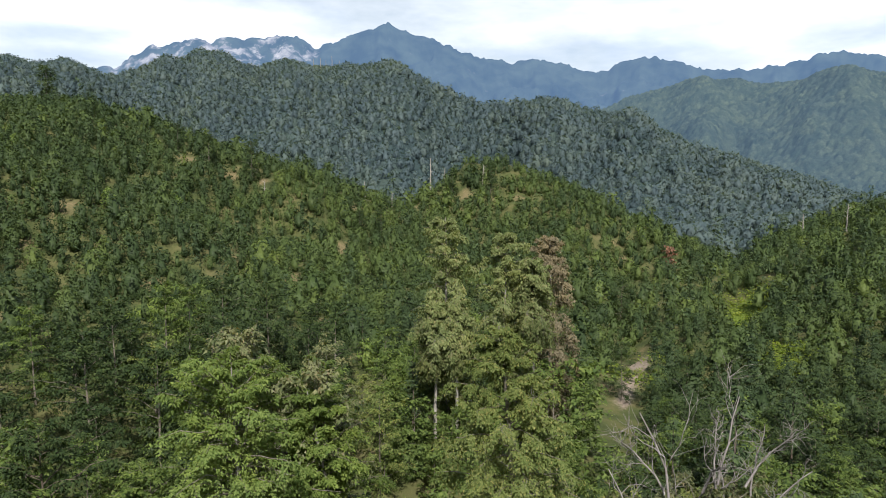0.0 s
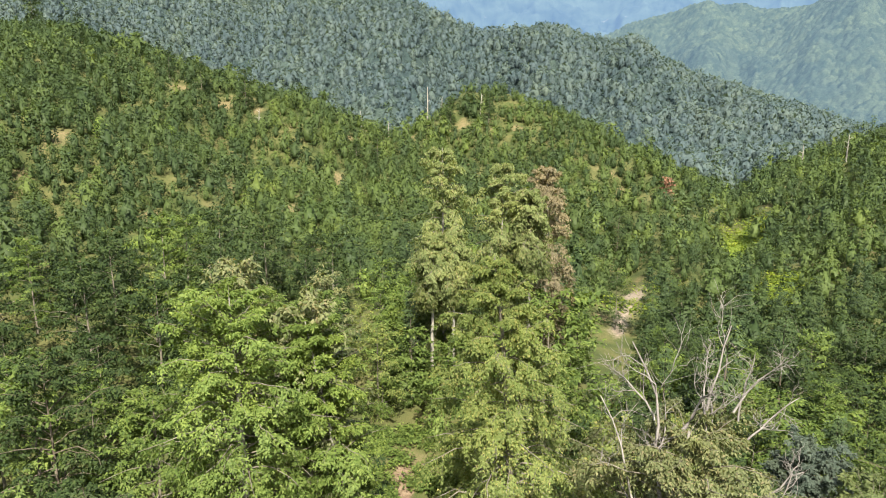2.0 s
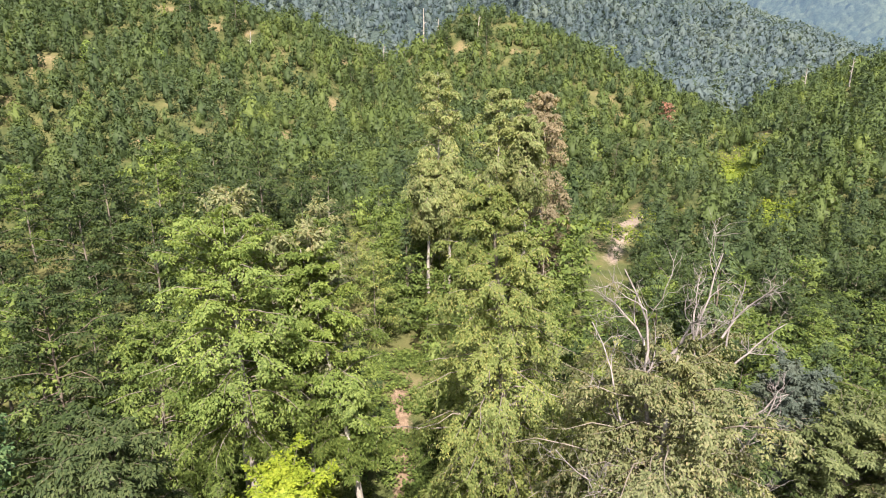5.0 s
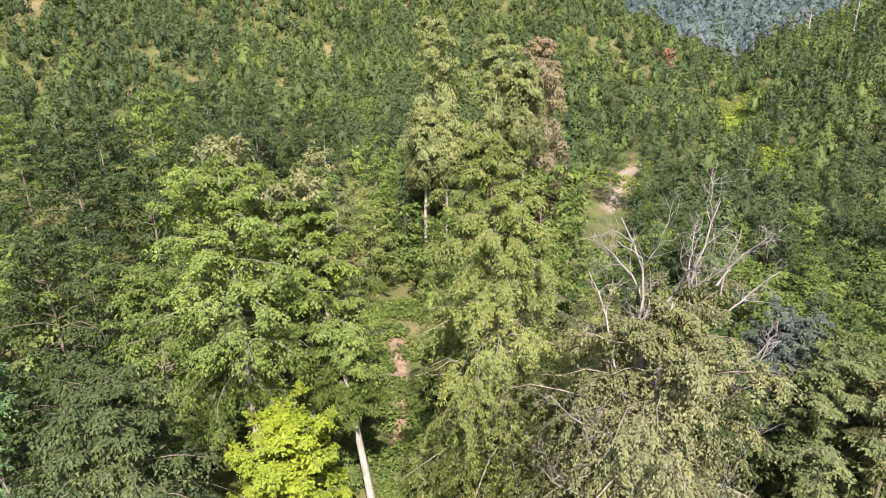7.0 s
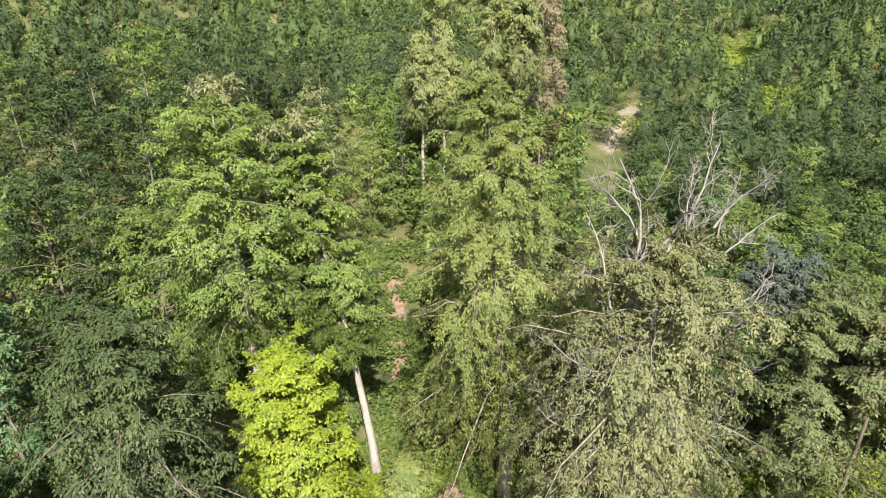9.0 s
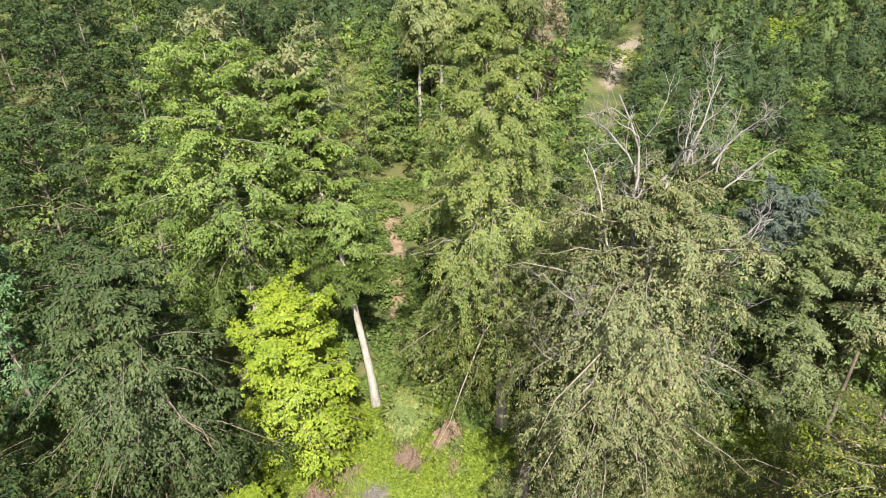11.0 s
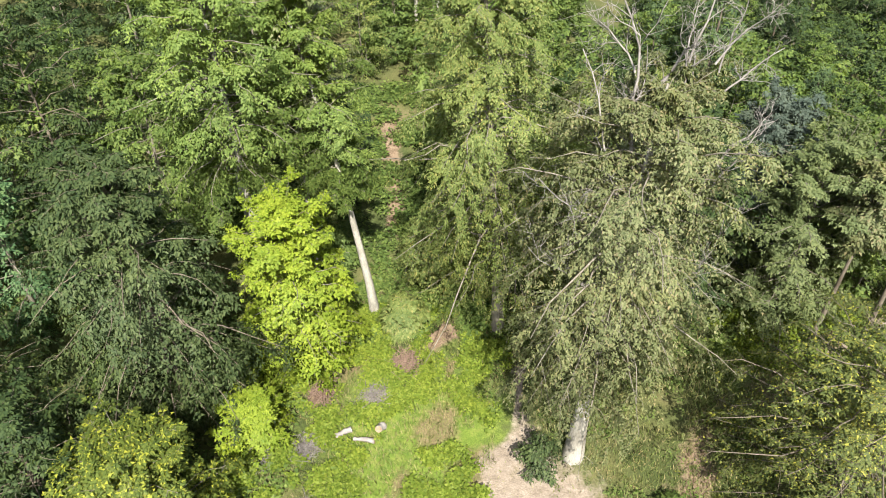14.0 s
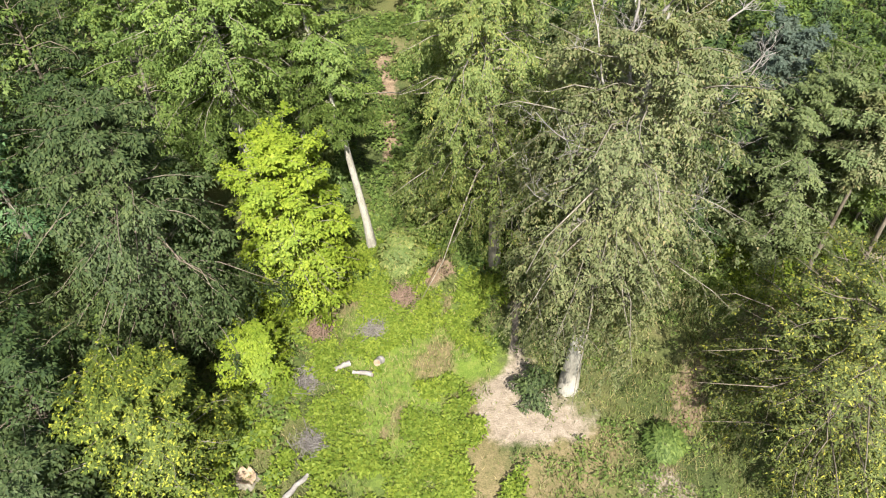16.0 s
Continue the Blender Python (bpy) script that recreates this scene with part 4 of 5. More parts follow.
def gaps(x, y, r):
    """True where a trunk may stand: off the paths, the bare patches and the meadows, and off the camera's sight lines
    to them.
    """
    ok = np.ones(len(x), bool)
    bare = [(px * s, py * s, pr * f) for px, py, pr in BARE for s, f in ((1, 0.38), (0.98, 0.25))]
    for cx, cy, cr in CLEAR + bare + [(px, py, pr * 0.9) for px, py, pr, _ in GREEN]:
        ok &= np.hypot(x - cx, y - cy) > cr + r * 0.5
    return ok



SHAPES = ["oval", "dome", "oval", "cone"]


def saplings(seed, kinds, leaves, size):
    return {key: [sapling_meshes(seed + 10 * i + k, 2.9 + 0.35 * k, 1.6 - 0.06 * k, LEAF[mat], leaves, size, SHAPES[k]) for k in range(4)] for i, (key, mat) in enumerate(kinds)}


YOUNG = (("a", "hill_a"), ("b", "hill_b"), ("lime", "beech"))
PROTO, FARPROTO, TINYPROTO = saplings(200, YOUNG, 330, 0.27), saplings(240, YOUNG, 200, 0.35), saplings(280, YOUNG, 105, 0.47)
SHRUB = {key: [tree_meshes(280 + 10 * i + k, height=4.6 + k * 0.5, base=0.04, radius=1.9, trunk_r=0.06, leafmat=LEAF[mat], barkmat=BARK, profile=["oval", "dome"][k], boughs=28, twigs=6, leaves=8,
                           size=0.23, rise=0.6, droop=0.3, hang=0.2, twig_wood=0, width=0.38, wood_sides=3) for k in range(2)] for i, (key, mat) in enumerate((("a", "green"), ("b", "dark")))}
PROTO["spruce"] = [tree_meshes(300 + k, height=7.0 + k, base=0.05, radius=1.6, trunk_r=0.1, leafmat=LEAF["spruce"], barkmat=DARKBARK, profile="cone", boughs=40, twigs=7, leaves=8, wood_sides=3, size=0.2, rise=0.0, droop=0.25, hang=0.25, twig_wood=0, width=0.25) for k in range(2)]
FARSPRUCE = [tree_meshes(310 + k, height=6.6 + k, base=0.05, radius=1.5, trunk_r=0.1, leafmat=LEAF["spruce"], barkmat=DARKBARK, profile="cone", boughs=22, twigs=4, leaves=2, wood_sides=3, size=0.42,
                         rise=0.0, droop=0.25, hang=0.25, twig_wood=0, width=0.3) for k in range(2)]
MIDPROTO = {key: [tree_meshes(400 + 10 * i + k, height=9.0 + k, base=0.06, radius=3.0, trunk_r=0.12, leafmat=LEAF[mat], barkmat=BARK, profile=["oval", "dome"][k], boughs=46, twigs=8,
                              leaves=16, size=0.215, rise=0.45, droop=0.5, hang=0.4, twig_wood=0, wood_sides=3) for k in range(2)]
            for i, (key, mat) in enumerate((("green", "green"), ("olive", "olive"), ("dark", "dark"), ("hornbeam", "hornbeam")))}


def scatter(rng, count, az0, az1, r0, r1, gap):
    """Places spread over a sector, none nearer to another than its gap."""
    kept, grid = [], {}
    a = rng.uniform(az0, az1, count)
    r = np.sqrt(rng.uniform(r0 ** 2, r1 ** 2, count))
    for x, y in zip(np.sin(np.radians(a)) * r, np.cos(np.radians(a)) * r):
        g = gap * (0.85 + 0.3 * rng.random())
        i, j = int(x // gap), int(y // gap)
        if all((x - u) ** 2 + (y - v) ** 2 > g * g for di in (-1, 0, 1) for dj in (-1, 0, 1) for u, v in grid.get((i + di, j + dj), ())):
            grid.setdefault((i, j), []).append((x, y))
            kept.append((x, y))
    return np.array(kept)


# larger trees at the foot of the slopes
rng = np.random.default_rng(7)
places = scatter(rng, 900, -40, 40, 37, 76, 4.6)
places = places[gaps(places[:, 0], places[:, 1], 2.0)]
MIDLABEL = {"green": "green beech on the lower slope", "olive": "olive-green hornbeam on the lower slope", "dark": "dark green beech on the lower slope",
            "hornbeam": "yellow-green hornbeam on the lower slope"}
for x, y in places:
    az, r = math.degrees(math.atan2(x, y)), math.hypot(x, y)
    if (-5 < az < 11 and r > 50) or (az > 12 and rng.random() < 0.5) or (12.2 < az < 17.8 and r > 52):
        continue
    # left side gets more dark-leaved trees to match its tone from the camera
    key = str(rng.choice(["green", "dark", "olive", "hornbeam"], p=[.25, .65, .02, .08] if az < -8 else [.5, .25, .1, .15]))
    if -7 < az < 3:                                      # hornbeam's brighter leaf colour stands in for sunlight along the forest path
        key = "hornbeam"
    size = rng.uniform(0.8, 1.25) if az < -7 else rng.uniform(0.42, 0.72) if az > 12 else rng.uniform(0.5, 0.8)
    plant_tree("beech_tree", MIDLABEL[key], "tree", x, y, MIDPROTO[key][rng.integers(2)], rng.uniform(0, 360), size, "trees on the lower slope")

# young growth over the hill: the nearest stand singly, the rest together
places = scatter(rng, 60000, -40, 40, 36, 275, 2.1)
places = places[gaps(places[:, 0], places[:, 1], 1.2)]
rr_, aa_ = np.hypot(places[:, 0], places[:, 1]), np.degrees(np.arctan2(places[:, 0], places[:, 1]))
keep = (rr_ < np.interp(aa_, [a for a, _ in NEAR_RANGE], [b for _, b in NEAR_RANGE]) + 12) & ((rr_ > 77) | ((aa_ > -5) & (aa_ < 11)))
keep |= (aa_ > 10) & (rr_ > 36) & (rr_ < 80)
# band in front of the track left empty so the camera sees it
keep &= (np.abs(aa_ - np.interp(rr_, [58, 70, 84, 112], [14.0, 14.4, 14.9, 16.3])) > 1.9) | (rr_ < 57) | (rr_ > 110)
keep &= rng.random(len(places)) < np.interp(rr_, [60, 150, 260], [1.0, 0.92, 0.78])
places = places[keep]
places = places[np.argsort(np.hypot(places[:, 0], places[:, 1]))]
joined = {}
KINDLABEL = {"a": ("young_beech", "bushy yellow-green young beech on the slope"), "b": ("young_hazel", "bushy dark green hazel on the slope"),
             "spruce": ("young_spruce", "dark conical young spruce on the slope"), "lime": ("young_maple", "bright yellow-green young maple on the slope")}
for k, (x, y) in enumerate(places):
    tone = value_noise(x / 14, y / 14, 41) + rng.normal(0, 0.55)
    az = math.degrees(math.atan2(x, y))
    # azimuth steps darken the plant mix to match the flanks' tone from the camera
    key = "spruce" if rng.random() < (0.05 if az < 5 else 0.10) else "lime" if rng.random() < 0.004 and math.hypot(x, y) > 90 else "a" if tone > (1.0 if az < -23 else 0.5 if az < -15 else -0.05 if az < 15 else 0.3) else "b"
    r = math.hypot(x, y)
    # near the path dark hazel is swapped for brighter leaves to lift the tone
    if r < 80 and -8 < az < 4 and key == "b":
        key = "lime"
    shapes = (PROTO[key] if r < 100 else FARSPRUCE) if key == "spruce" else SHRUB[key] if r < 78 and key in SHRUB else PROTO[key] if r < 125 else FARPROTO[key] if r < 185 else TINYPROTO[key]
    mesh_set = shapes[rng.integers(len(shapes))]
    size, turn = rng.uniform(0.62, 1.2) * (1.5 if rng.random() < 0.10 else 1.0), rng.uniform(0, 360)
    if k < 300:
        plant_tree(KINDLABEL[key][0], KINDLABEL[key][1], "tree", x, y, mesh_set, turn, size, "young trees on the slope")
    else:
        joined.setdefault((key, mesh_set), []).append((x, y, turn, size))


def arrays(me):
    v, n = np.empty(len(me.vertices) * 3, np.float32), np.empty(len(me.vertices) * 3, np.float32)
    me.vertices.foreach_get("co", v)
    me.attributes["custom_normal"].data.foreach_get("vector", n)
    return v.reshape(-1, 3), np.arange(len(me.vertices)).reshape(-1, 3), n.reshape(-1, 3)


def merged(rows, v, f, n):
    """Many copies of one shape, each at its own place, turn and size."""
    rows = np.array(rows)
    z = ground_z(rows[:, 0], rows[:, 1]) - 0.1
    c, s = np.cos(np.radians(rows[:, 2]))[:, None], np.sin(np.radians(rows[:, 2]))[:, None]
    k = rows[:, 3:4]
    x, y = (v[None, :, 0] * c - v[None, :, 1] * s) * k + rows[:, 0:1], (v[None, :, 0] * s + v[None, :, 1] * c) * k + rows[:, 1:2]
    vv = np.stack([x, y, v[None, :, 2] * k + z[:, None]], -1).reshape(-1, 3)
    nn = np.stack([n[None, :, 0] * c - n[None, :, 1] * s, n[None, :, 0] * s + n[None, :, 1] * c, n[None, :, 2] + 0 * c], -1).reshape(-1, 3)
    return vv, np.arange(len(vv)).reshape(-1, 3), nn, np.repeat(0.03 + 0.97 * lattice(rows[:, 0], rows[:, 1], 9), len(v))


def stuff(name, label, category, pieces, mats):
    """Growth that nobody could count, as one mesh; a piece: corners, faces, normals, perhaps each plant's tone, material slot."""
    vs, ns, ts, fs, at = [], [], [], [], 0
    for v, f, n, *tone, slot in pieces:
        vs.append(v)
        ns.append(n)
        ts.append(tone[0] if tone else np.zeros(len(v)))
        fs.append((f + at, slot))
        at += len(v)
    me = mesh_of(name, np.concatenate(vs), fs, mats, np.concatenate(ns))
    me.attributes.new("tone", "FLOAT", "POINT").data.foreach_set("value", np.concatenate(ts).astype(np.float32))
    return tagged(new(name, me), label, category, kind="stuff")


for key, (name, label) in (("a", ("beech_thicket", "yellow-green young beech thicket over the hillside")), ("b", ("hazel_thicket", "dark green hazel thicket over the hillside")),
                           ("spruce", ("spruce_growth", "scattered dark young spruces on the hillside")), ("lime", ("maple_growth", "scattered bright young maples on the hillside"))):
    pieces = []
    for (kk, ms), rows in joined.items():
        if kk == key:
            pieces.append((*merged(rows, *arrays(ms[2])), 0))
    if pieces:
        stuff(name, label, "thicket", pieces, [ms[2].materials[0] for (kk, ms) in joined if kk == key][:1])


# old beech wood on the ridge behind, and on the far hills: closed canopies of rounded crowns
def canopy(name, label, category, az, rad, gap, tall, mat, keep, seed):
    """A closed wood roof: every tree raises its own dome, the gaps between sink; only the stretch that keep() names is built."""
    x, y, f = polar_grid(az, rad)
    base = ground_z(x, y)
    wx, wy = x + 0.28 * gap * fbm(x / gap * 1.3, y / gap * 1.3, seed + 1, 2), y + 0.28 * gap * fbm(x / gap * 1.3, y / gap * 1.3, seed + 2, 2)
    ix, iy = np.floor(wx / gap), np.floor(wy / gap)
    top, tone = np.full(len(x), 0.30 * tall), np.full(len(x), 0.3)
    for dx in (-1, 0, 1):
        for dy in (-1, 0, 1):
            cx, cy = ix + dx, iy + dy
            px, py = (cx + 0.5 + 0.42 * (2 * lattice(cx, cy, seed) - 1)) * gap, (cy + 0.5 + 0.42 * (2 * lattice(cx, cy, seed + 3) - 1)) * gap
            h = tall * (0.62 + 0.42 * lattice(cx, cy, seed + 4))
            reach = gap * (0.5 + 0.3 * lattice(cx, cy, seed + 5))
            dome = h - 0.55 * tall * ((wx - px) ** 2 + (wy - py) ** 2) / reach ** 2
            higher = dome > top
            top, tone = np.where(higher, dome, top), np.where(higher, lattice(cx, cy, seed + 6), tone)
    top = top + 0.12 * gap * fbm(x / (0.3 * gap), y / (0.3 * gap), seed + 7, 2)
    ok = keep(x, y, base + tall)
    f = f[ok[f].all(1)]
    used = np.unique(f)
    back_ = np.zeros(len(x), dtype=np.int64)
    back_[used] = np.arange(len(used))
    me = mesh_of(name, np.stack([x, y, base + top], -1)[used], [(back_[f], 0)], [mat])
    me.attributes.new("tone", "FLOAT", "POINT").data.foreach_set("value", tone[used].astype(np.float32))
    return tagged(new(name, smooth(me)), label, category, kind="stuff")


def along(az, pairs):
    return np.interp(az, [a for a, _ in pairs], [b for _, b in pairs])


def on_ridge(x, y, z):
    r, az = np.hypot(x, y), np.degrees(np.arctan2(x, y))
    return (r > along(az, NEAR_RANGE) + np.interp(az, [10, 17], [36, 6])) & (r < along(az, WOOD_RANGE) + 30) & ((z - 28) / r > along(az, NEAR_CREST) - 0.03)


def on_far_hill(x, y, z):
    r, az = np.hypot(x, y), np.degrees(np.arctan2(x, y))
    return (r > along(az, WOOD_RANGE) + 22) & (r < 1745) & ((z - 28) / r > along(az, WOOD_CREST) - 0.02)


# sheet added under the crowns to close holes; haze is in its colour
canopy("wood_underlayer", "haze-blue filler sheet closing gaps below the ridge wood", "wood", np.arange(-36, 36, 0.2), np.arange(195, 890, 3.0), 7.2, 3.0,
       canopy_mat("haze_blue_underlayer", (0.036, 0.054, 0.056), (0.056, 0.078, 0.076), 0.5), on_ridge, 51)
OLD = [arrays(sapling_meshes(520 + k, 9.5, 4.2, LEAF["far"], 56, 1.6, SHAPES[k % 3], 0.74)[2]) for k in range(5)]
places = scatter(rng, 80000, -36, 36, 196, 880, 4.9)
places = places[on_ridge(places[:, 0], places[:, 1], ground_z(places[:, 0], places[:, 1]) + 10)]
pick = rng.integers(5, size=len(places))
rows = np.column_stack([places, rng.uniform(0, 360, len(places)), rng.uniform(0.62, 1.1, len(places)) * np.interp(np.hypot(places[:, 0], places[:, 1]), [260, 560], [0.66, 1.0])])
stuff("beech_wood", "dense dark beech wood on the ridge, haze put into its blue-green leaves", "wood", [(*merged(rows[pick == k], *OLD[k]), 0) for k in range(5)], [LEAF["far"]])
# distance haze on these hills is painted as blue emission of the leaves
canopy("hazed_hill_wood", "wood on the far hills with haze painted as blue glow", "backdrop", np.arange(5, 37, 0.09), np.arange(560, 1750, 3.2), 7.5, 9.0,
       canopy_mat("hazed_hill_leaves", (0.022, 0.033, 0.026), (0.050, 0.063, 0.045), 0.4, (0.032, 0.054, 0.088)), on_far_hill, 61)


# ---- the clearing floor ----
rng = np.random.default_rng(17)


def on_earth(x, y):
    return ((np.hypot((x - 5.0) / 2.9, (y - 17.3) / 1.8) < 1) | (np.hypot((x - 4.0 - (y - 20) * 0.12) / 0.9, (y - 20.5) / 3.8) < 1) | (np.hypot((x - 3.0) / 1.1, (y - 15.4) / 1.8) < 1)
            | (np.hypot((x - 0.9) / 1.0, (y - 26.5) / 1.1) < 1) | (np.hypot((x + 5.2) / 0.9, (y - 22.6) / 0.7) < 1))


def herbs(count, leaves, x0, x1, y0, y1, size, spread, seed):
    """Low broad-leaved plants: rosettes of leaves on the clearing floor."""
    rng = np.random.default_rng(seed)
    x, y = rng.uniform(x0, x1, count), rng.uniform(y0, y1, count)
    sx, sy = x + 1.2 * fbm(x / 1.5, y / 1.5, 93, 3), y + 1.2 * fbm(x / 1.5, y / 1.5, 94, 3)
    ok = (~on_earth(sx, sy)) & (fbm(x / 1.2, y / 1.2, seed, 3) > np.where(y > 20.5, -0.08, 0.0)) & (np.hypot((sx - 0.3) / 1.2, (sy - 21) / 1.6) > 1)
    for cx, cy, cr in ((-5.2, 22.9, 0.7), (-2.6, 22.5, 0.7), (-1.1, 24.7, 0.8), (-5.7, 19.6, 0.5), (-5.0, 16.4, 0.6), (-3.95, 20.35, 0.5), (-2.9, 20.0, 0.6), (-2.2, 20.6, 0.4), (-7.6, 14.9, 0.8), (-5.5, 14.3, 0.8)):
        ok &= np.hypot(x - cx, y - cy) > cr
    x, y = x[ok], y[ok]
    z = ground_z(x, y)
    a = rng.uniform(0, 2 * np.pi, (len(x), leaves))
    h = rng.uniform(0.08, 0.42, (len(x), leaves)) * (1 + fbm(x / 2.5, y / 2.5, seed + 5, 2))[:, None]
    d = rng.uniform(0, spread, a.shape)
    p = np.stack([x[:, None] + np.cos(a) * d, y[:, None] + np.sin(a) * d, z[:, None] + h], -1).reshape(-1, 3)
    along = unit(np.stack([np.cos(a), np.sin(a), rng.uniform(-0.5, 0.4, a.shape)], -1).reshape(-1, 3))
    up = unit(rng.normal(0, 0.35, p.shape) + np.array([0, 0, 1.0]))
    return leaf_blades(p, along, up, size * rng.uniform(0.6, 1.4, len(p)), 0.4, up)


def meadow_herbs(seed):
    rng = np.random.default_rng(seed)
    parts = []
    for cx, cy, cr, n in ((57, 132, 6, 1500), (62, 143, 6, 1500), (69, 149, 4, 600), (49, 98, 3, 700), (53, 104, 3, 700), (29, 94, 3, 400), (34, 105, 3, 400), (24, 96, 3, 300)):
        x, y = rng.normal(cx, cr * 0.6, n), rng.normal(cy, cr * 0.8, n)
        p = np.stack([x, y, ground_z(x, y) + rng.uniform(0.1, 0.5, n)], -1)
        along = unit(rng.normal(0, 1, p.shape) * np.array([1, 1, 0.4]))
        parts.append(leaf_blades(p, along, unit(rng.normal(0, 0.4, p.shape) + np.array([0, 0, 1.0])), rng.uniform(0.25, 0.6, n), 0.4, unit(rng.normal(0, 0.3, p.shape) + np.array([0, 0, 1.0]))))
    return [(*q, 0) for q in parts]


stuff("meadow_plants", "rough light green herbs on the valley meadow", "plants", meadow_herbs(75), [LEAF["herb"]])
stuff("clearing_plants", "knee-high yellow-green broad-leaved plants on the clearing", "plants",
      [(*herbs(10500, 14, -9, 4.2, 9, 29, 0.14, 0.27, 71), 0), (*herbs(2600, 7, -26, -6, 9, 30, 0.22, 0.35, 72), 1), (*herbs(5200, 9, 3, 28, 10, 34, 0.11, 0.3, 73), 1), (*herbs(7500, 8, -10, 4, 26, 50, 0.20, 0.4, 74), 1), (*herbs(900, 9, 15, 25, 23.5, 28, 0.16, 0.35, 76), 0)], [LEAF["herb"], LEAF["green"]])


def blades(count, x0, x1, y0, y1, seed, ragged=-0.05, tall=0.35):
    rng = np.random.default_rng(seed)
    x, y = rng.uniform(x0, x1, count), rng.uniform(y0, y1, count)
    ok = ((~on_earth(x, y)) | (rng.random(count) < 0.06)) & (fbm(x / 2.0, y / 2.0, seed, 3) > ragged)
    x, y = x[ok], y[ok]
    p = np.stack([x, y, ground_z(x, y)], -1)
    along = unit(rng.normal(0, 0.45, p.shape) + np.array([0, 0, 1.0]))
    return leaf_blades(p, along, unit(rng.normal(0, 1, p.shape)), tall * rng.uniform(0.5, 1.5, len(p)), 0.05, unit(rng.normal(0, 0.4, p.shape) + np.array([0, 0, 1.0])))


stuff("grass", "thin mixed green and dry grass on the clearing", "grass", [(*blades(85000, -8, 14, 9, 30, 81, -0.3, 0.26), 0), (*blades(16000, 13, 30, 19, 30, 82, -0.1, 0.45), 0)], [LEAF["grass"]])


# ---- single things on the hill ----
def snag(x, y, height, radius, seed, label="bare grey dead trunk on the hillside"):
    rng = np.random.default_rng(seed)
    e = thing("dead_tree", label, "dead tree", pose(x, y, float(ground_z(x, y)), 0, 0, 0))
    p = trunk_path(rng, height, (rng.normal(0, 0.4), 0), 7)
    v, f = tubes([p], [np.linspace(radius, radius * 0.3, 7)], 6)
    v[:6, 2] -= 0.3
    part("trunk", smooth(mesh_of("trunk", v, [(f, 0)], [PALE])), e)
    for k in range(4):
        q = p[3 + k % 3]
        a = rng.uniform(0, 6.28)
        end = q + np.array([math.cos(a), math.sin(a), 0.5]) * rng.uniform(0.6, 1.3)
        v, f = tubes([[q, (q + end) / 2 + [0, 0, 0.1], end]], [[radius * 0.4, radius * 0.25, 0.02]], 5)
        part("branch_stub", smooth(mesh_of("branch_stub", v, [(f, 0)], [PALE])), e)


for k, (x, y, h, r) in enumerate([(-4.0, 222, 13.5, 0.35), (-41.5, 163, 4.5, 0.2), (-22.5, 205, 6, 0.2), (-15.0, 205, 5, 0.2), (0.5, 232, 8, 0.25), (12.0, 214, 6, 0.22), (104, 180, 7, 0.25), (98, 190, 7, 0.25),
                                 (-134, 782, 17, 0.5), (-128, 784, 14, 0.45), (-121, 782, 18, 0.5), (-142, 786, 15, 0.45), (-112, 780, 13, 0.45)]):
    snag(x, y, h, r, 700 + k)
near_tree("lone_tree", "lone tall tree with a bare stem above the hilltop scrub", -125.5, 226.0, 720, height=13.5, base=0.35, radius=3.0, trunk_r=0.25, leafmat=LEAF["hill_b"], barkmat=PALE,
          profile="column", boughs=40, twigs=6, leaves=5, size=0.7)
for k, (x, y, s, key) in enumerate([(-56.5, 170.5, 0.85, "dark"), (-46.5, 171.5, 0.95, "dark"), (-66, 176, 0.7, "dark"), (-15, 170, 0.75, "dark"), (-20, 168, 0.6, "dark"), (33, 128, 0.8, "dark"),
                                    (3, 213, 0.8, "dark"), (14, 206, 0.8, "dark"), (-9, 203, 0.6, "green"), (22, 84, 0.7, "dark"), (30, 84, 0.75, "dark")]):
    plant_tree("beech_tree", "rounded dark green beech standing above the scrub", "tree", x, y, MIDPROTO[key][k % 2], 40 * k, s)
near_tree("browned_tree", "small dead young tree with red-brown leaves", 51.5, 158.5, 721, height=5.5, base=0.1, radius=1.5, trunk_r=0.1, leafmat=LEAF["rust"], barkmat=DARKBARK,
          profile="column", boughs=20, twigs=5, leaves=4, size=0.5)


# ---- cut wood on the clearing ----
def brush_pile(x, y, size, seed, mat, label):
    """A tangle of cut sticks."""
    rng = np.random.default_rng(seed)
    e = thing("brush_pile", label, "brush pile", pose(x, y, float(ground_z(x, y)), 0, 0, rng.uniform(0, 180)))
    n = 230
    a = rng.uniform(0, np.pi, n)
    c = np.stack([rng.normal(0, size * 0.42, n), rng.normal(0, size * 0.42, n), np.abs(rng.normal(0.14, 0.2, n))], -1)
    d = np.stack([np.cos(a), np.sin(a), rng.normal(0, 0.25, n)], -1) * (rng.uniform(0.15, 0.6, n) * size)[:, None]
    mid = c + rng.normal(0, 0.05, (n, 3))
    paths = np.stack([c - d, mid, c + d], 1)
    paths[..., 2] = np.maximum(paths[..., 2], 0.02)
    v, f = tubes(paths, np.tile([0.016, 0.012, 0.005], (n, 1)) * rng.uniform(0.6, 1.3, (n, 1)), 4)
    part("tangle", mesh_of("tangle", v, [(f, 0)], [mat]), e)


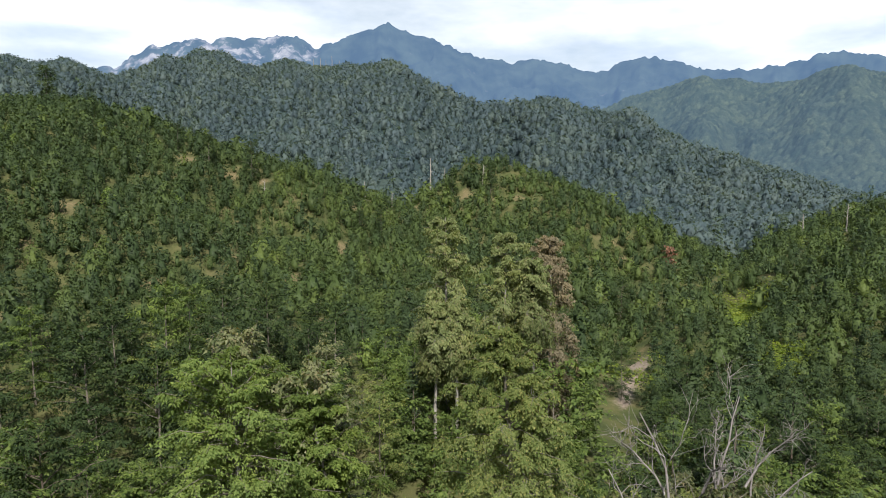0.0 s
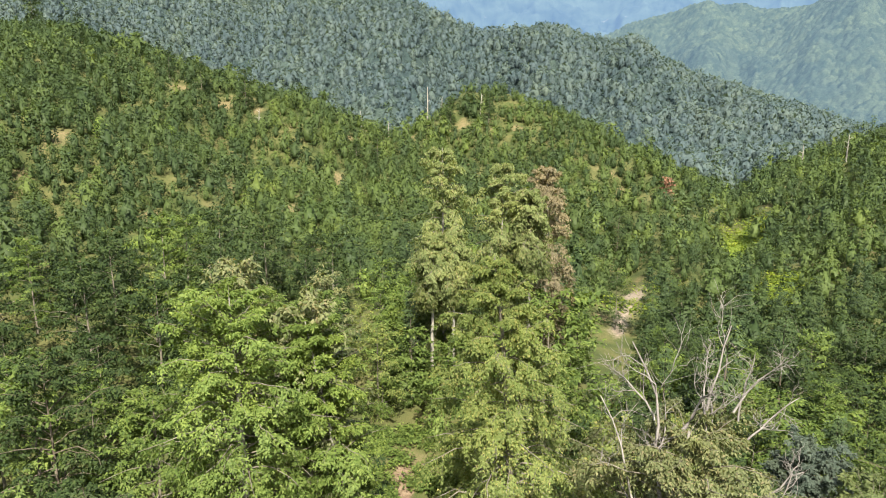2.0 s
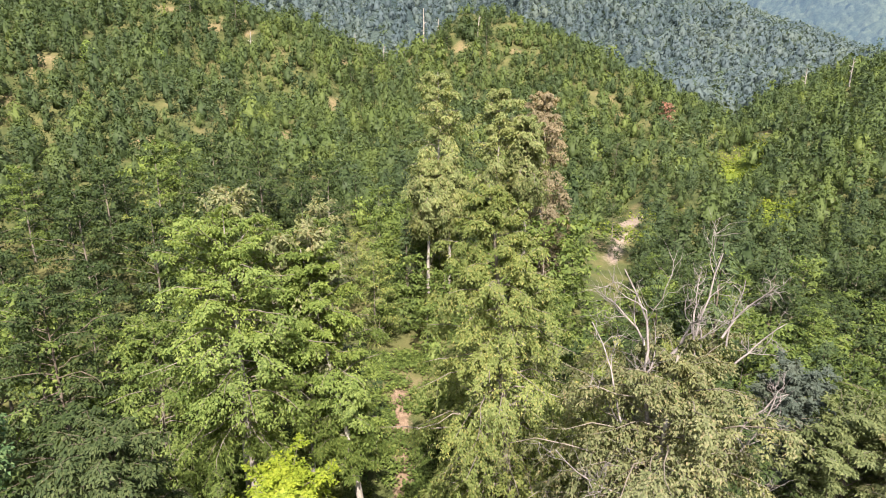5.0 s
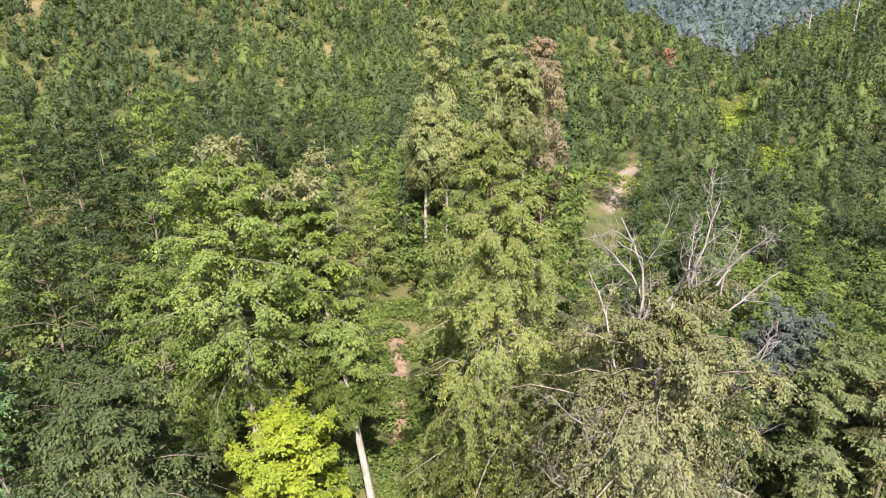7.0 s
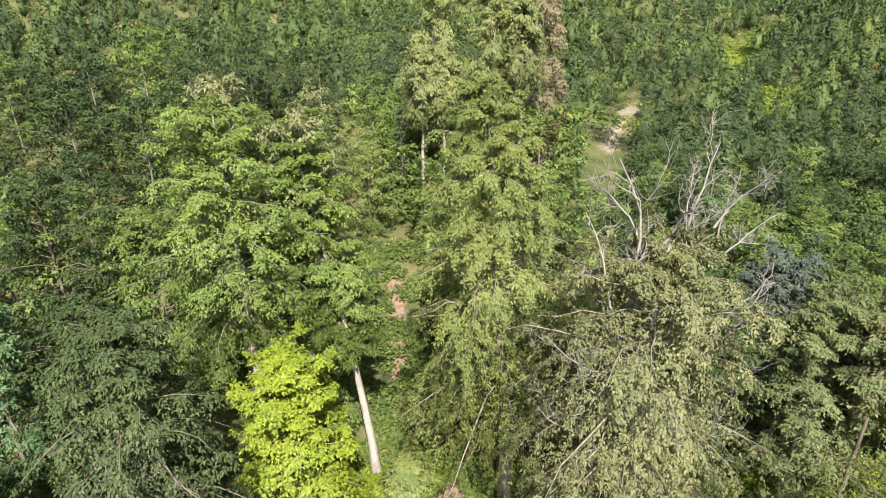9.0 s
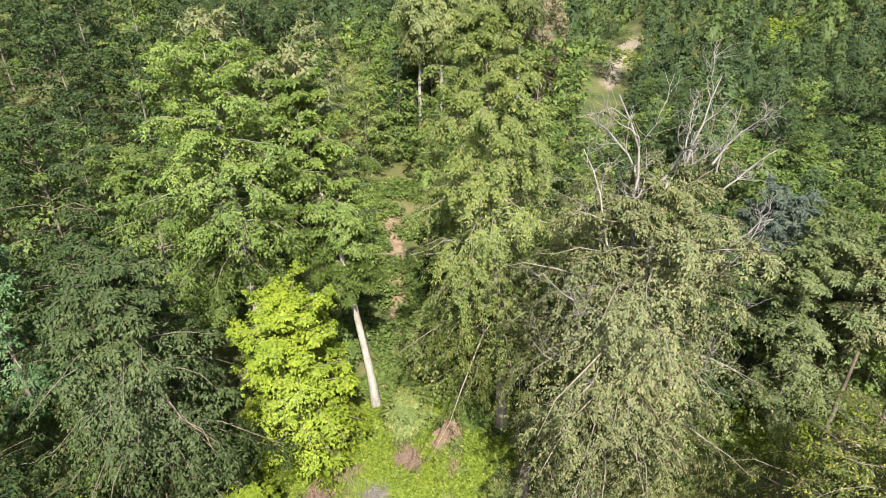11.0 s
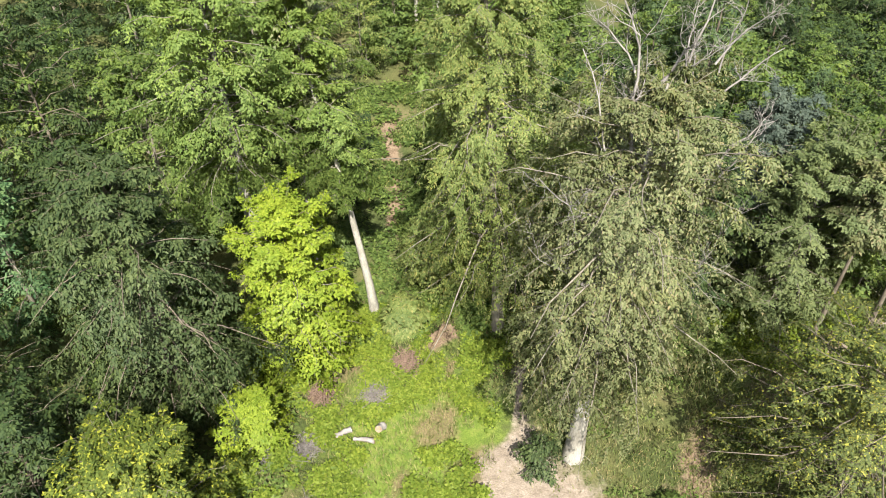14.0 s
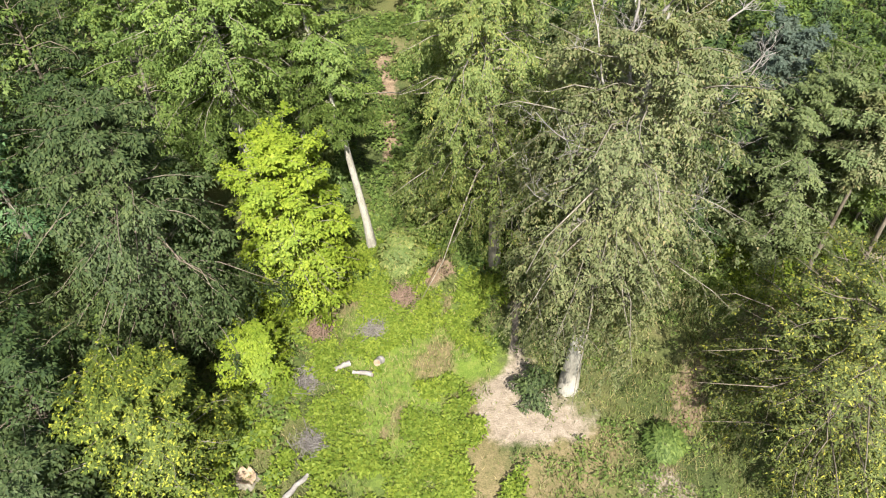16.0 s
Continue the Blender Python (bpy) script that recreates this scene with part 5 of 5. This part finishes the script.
for k, (x, y, s, lab) in enumerate([(-5.2, 22.9, 0.9, "heap of reddish dry cut twigs"), (-2.6, 22.5, 0.9, "heap of grey dry cut branches"), (-1.1, 24.7, 1.0, "heap of reddish dry cut twigs"),
                                    (-5.7, 19.6, 0.7, "heap of grey dry cut branches"), (-5.0, 16.4, 0.8, "heap of grey dry cut branches"), (-7.5, 19.0, 0.5, "heap of grey dry cut branches")]):
    brush_pile(x, y, s, 800 + k, REDSTICK if "reddish" in lab else GREYSTICK, lab + " on the clearing")


def log_piece(x, y, turn, length, radius, seed, lift=0.12, tip=0.0):
    rng = np.random.default_rng(seed)
    e = thing("log", "short pale cut log lying in the herbs", "log", pose(x, y, float(ground_z(x, y)) + lift, 0, tip, turn))
    t = np.linspace(-0.5, 0.5, 6)
    p = np.stack([t * length, rng.normal(0, 0.035, 6), np.full(6, radius)], -1)
    v, f = tubes([p], [np.full(6, radius) * (1 + rng.normal(0, 0.13, 6))], 10)
    part("bark", smooth(mesh_of("bark", v, [(f, 0)], [DEAD])), e)
    for end in (0, 1):
        ring = v[end * 50:end * 50 + 10]
        c = ring.mean(0) + np.array([0.012 if end else -0.012, 0, 0])
        vv = np.concatenate([ring, [c]])
        ff = np.array([[k, (k + 1) % 10, 10] for k in range(10)])
        part("cut_end", mesh_of("cut_end", vv, [(ff, 0)], [CUTWOOD]), e, "pale sawn log end")


log_piece(-3.95, 20.35, 25, 0.8, 0.14, 901)
log_piece(-2.95, 19.95, -8, 1.0, 0.12, 902)
log_piece(-2.25, 20.55, 70, 0.55, 0.17, 903, 0.1, 30)
log_piece(-5.5, 14.3, 50, 1.6, 0.11, 904)


def stump(x, y, radius, height, seed):
    rng = np.random.default_rng(seed)
    e = thing("tree_stump", "old broken hollow tree stump with torn pale wood", "stump", pose(x, y, float(ground_z(x, y)) - 0.05, 0, 0, 0))
    n = 22
    a = np.arange(n) * 2 * np.pi / n
    rag = rng.uniform(-0.22, 0.2, n)
    lobes = 1 + 0.16 * np.sin(a * 5 + 1)
    rows = [(radius * 1.35 * lobes, np.zeros(n)), (radius * 1.05 * lobes, np.full(n, height * 0.4)), (radius * np.ones(n), height + rag), (radius * 0.78 * np.ones(n), height - 0.05 + rag), (radius * 0.55 * np.ones(n), np.full(n, height * 0.35))]
    v = np.concatenate([np.stack([np.cos(a) * r, np.sin(a) * r, z], -1) for r, z in rows] + [np.array([[0, 0, height * 0.3]])])
    k = np.arange(n)
    outer = np.concatenate([np.stack([q * n + k, q * n + (k + 1) % n, (q + 1) * n + (k + 1) % n, (q + 1) * n + k], -1) for q in range(2)])
    inner = np.concatenate([np.stack([q * n + k, q * n + (k + 1) % n, (q + 1) * n + (k + 1) % n, (q + 1) * n + k], -1) for q in (2, 3)])
    floor_ = np.stack([4 * n + k, 4 * n + (k + 1) % n, np.full(n, 5 * n)], -1)
    part("bark", smooth(mesh_of("bark", v, [(outer, 0)], [BARK])), e)
    part("heartwood", mesh_of("heartwood", v, [(inner, 0), (floor_, 0)], [CUTWOOD]), e, "torn orange-brown heartwood")


stump(-7.6, 14.9, 0.42, 0.32, 910)
near_tree("low_bush", "low grey-green bush at the foot of the big tree", 4.9, 18.4, 730, "bush", height=1.5, base=0.03, radius=0.95, trunk_r=0.03, leafmat=LEAF["grey"], barkmat=BARK,
          profile="dome", boughs=30, twigs=8, leaves=8, size=0.15, rise=0.6, droop=0.3)
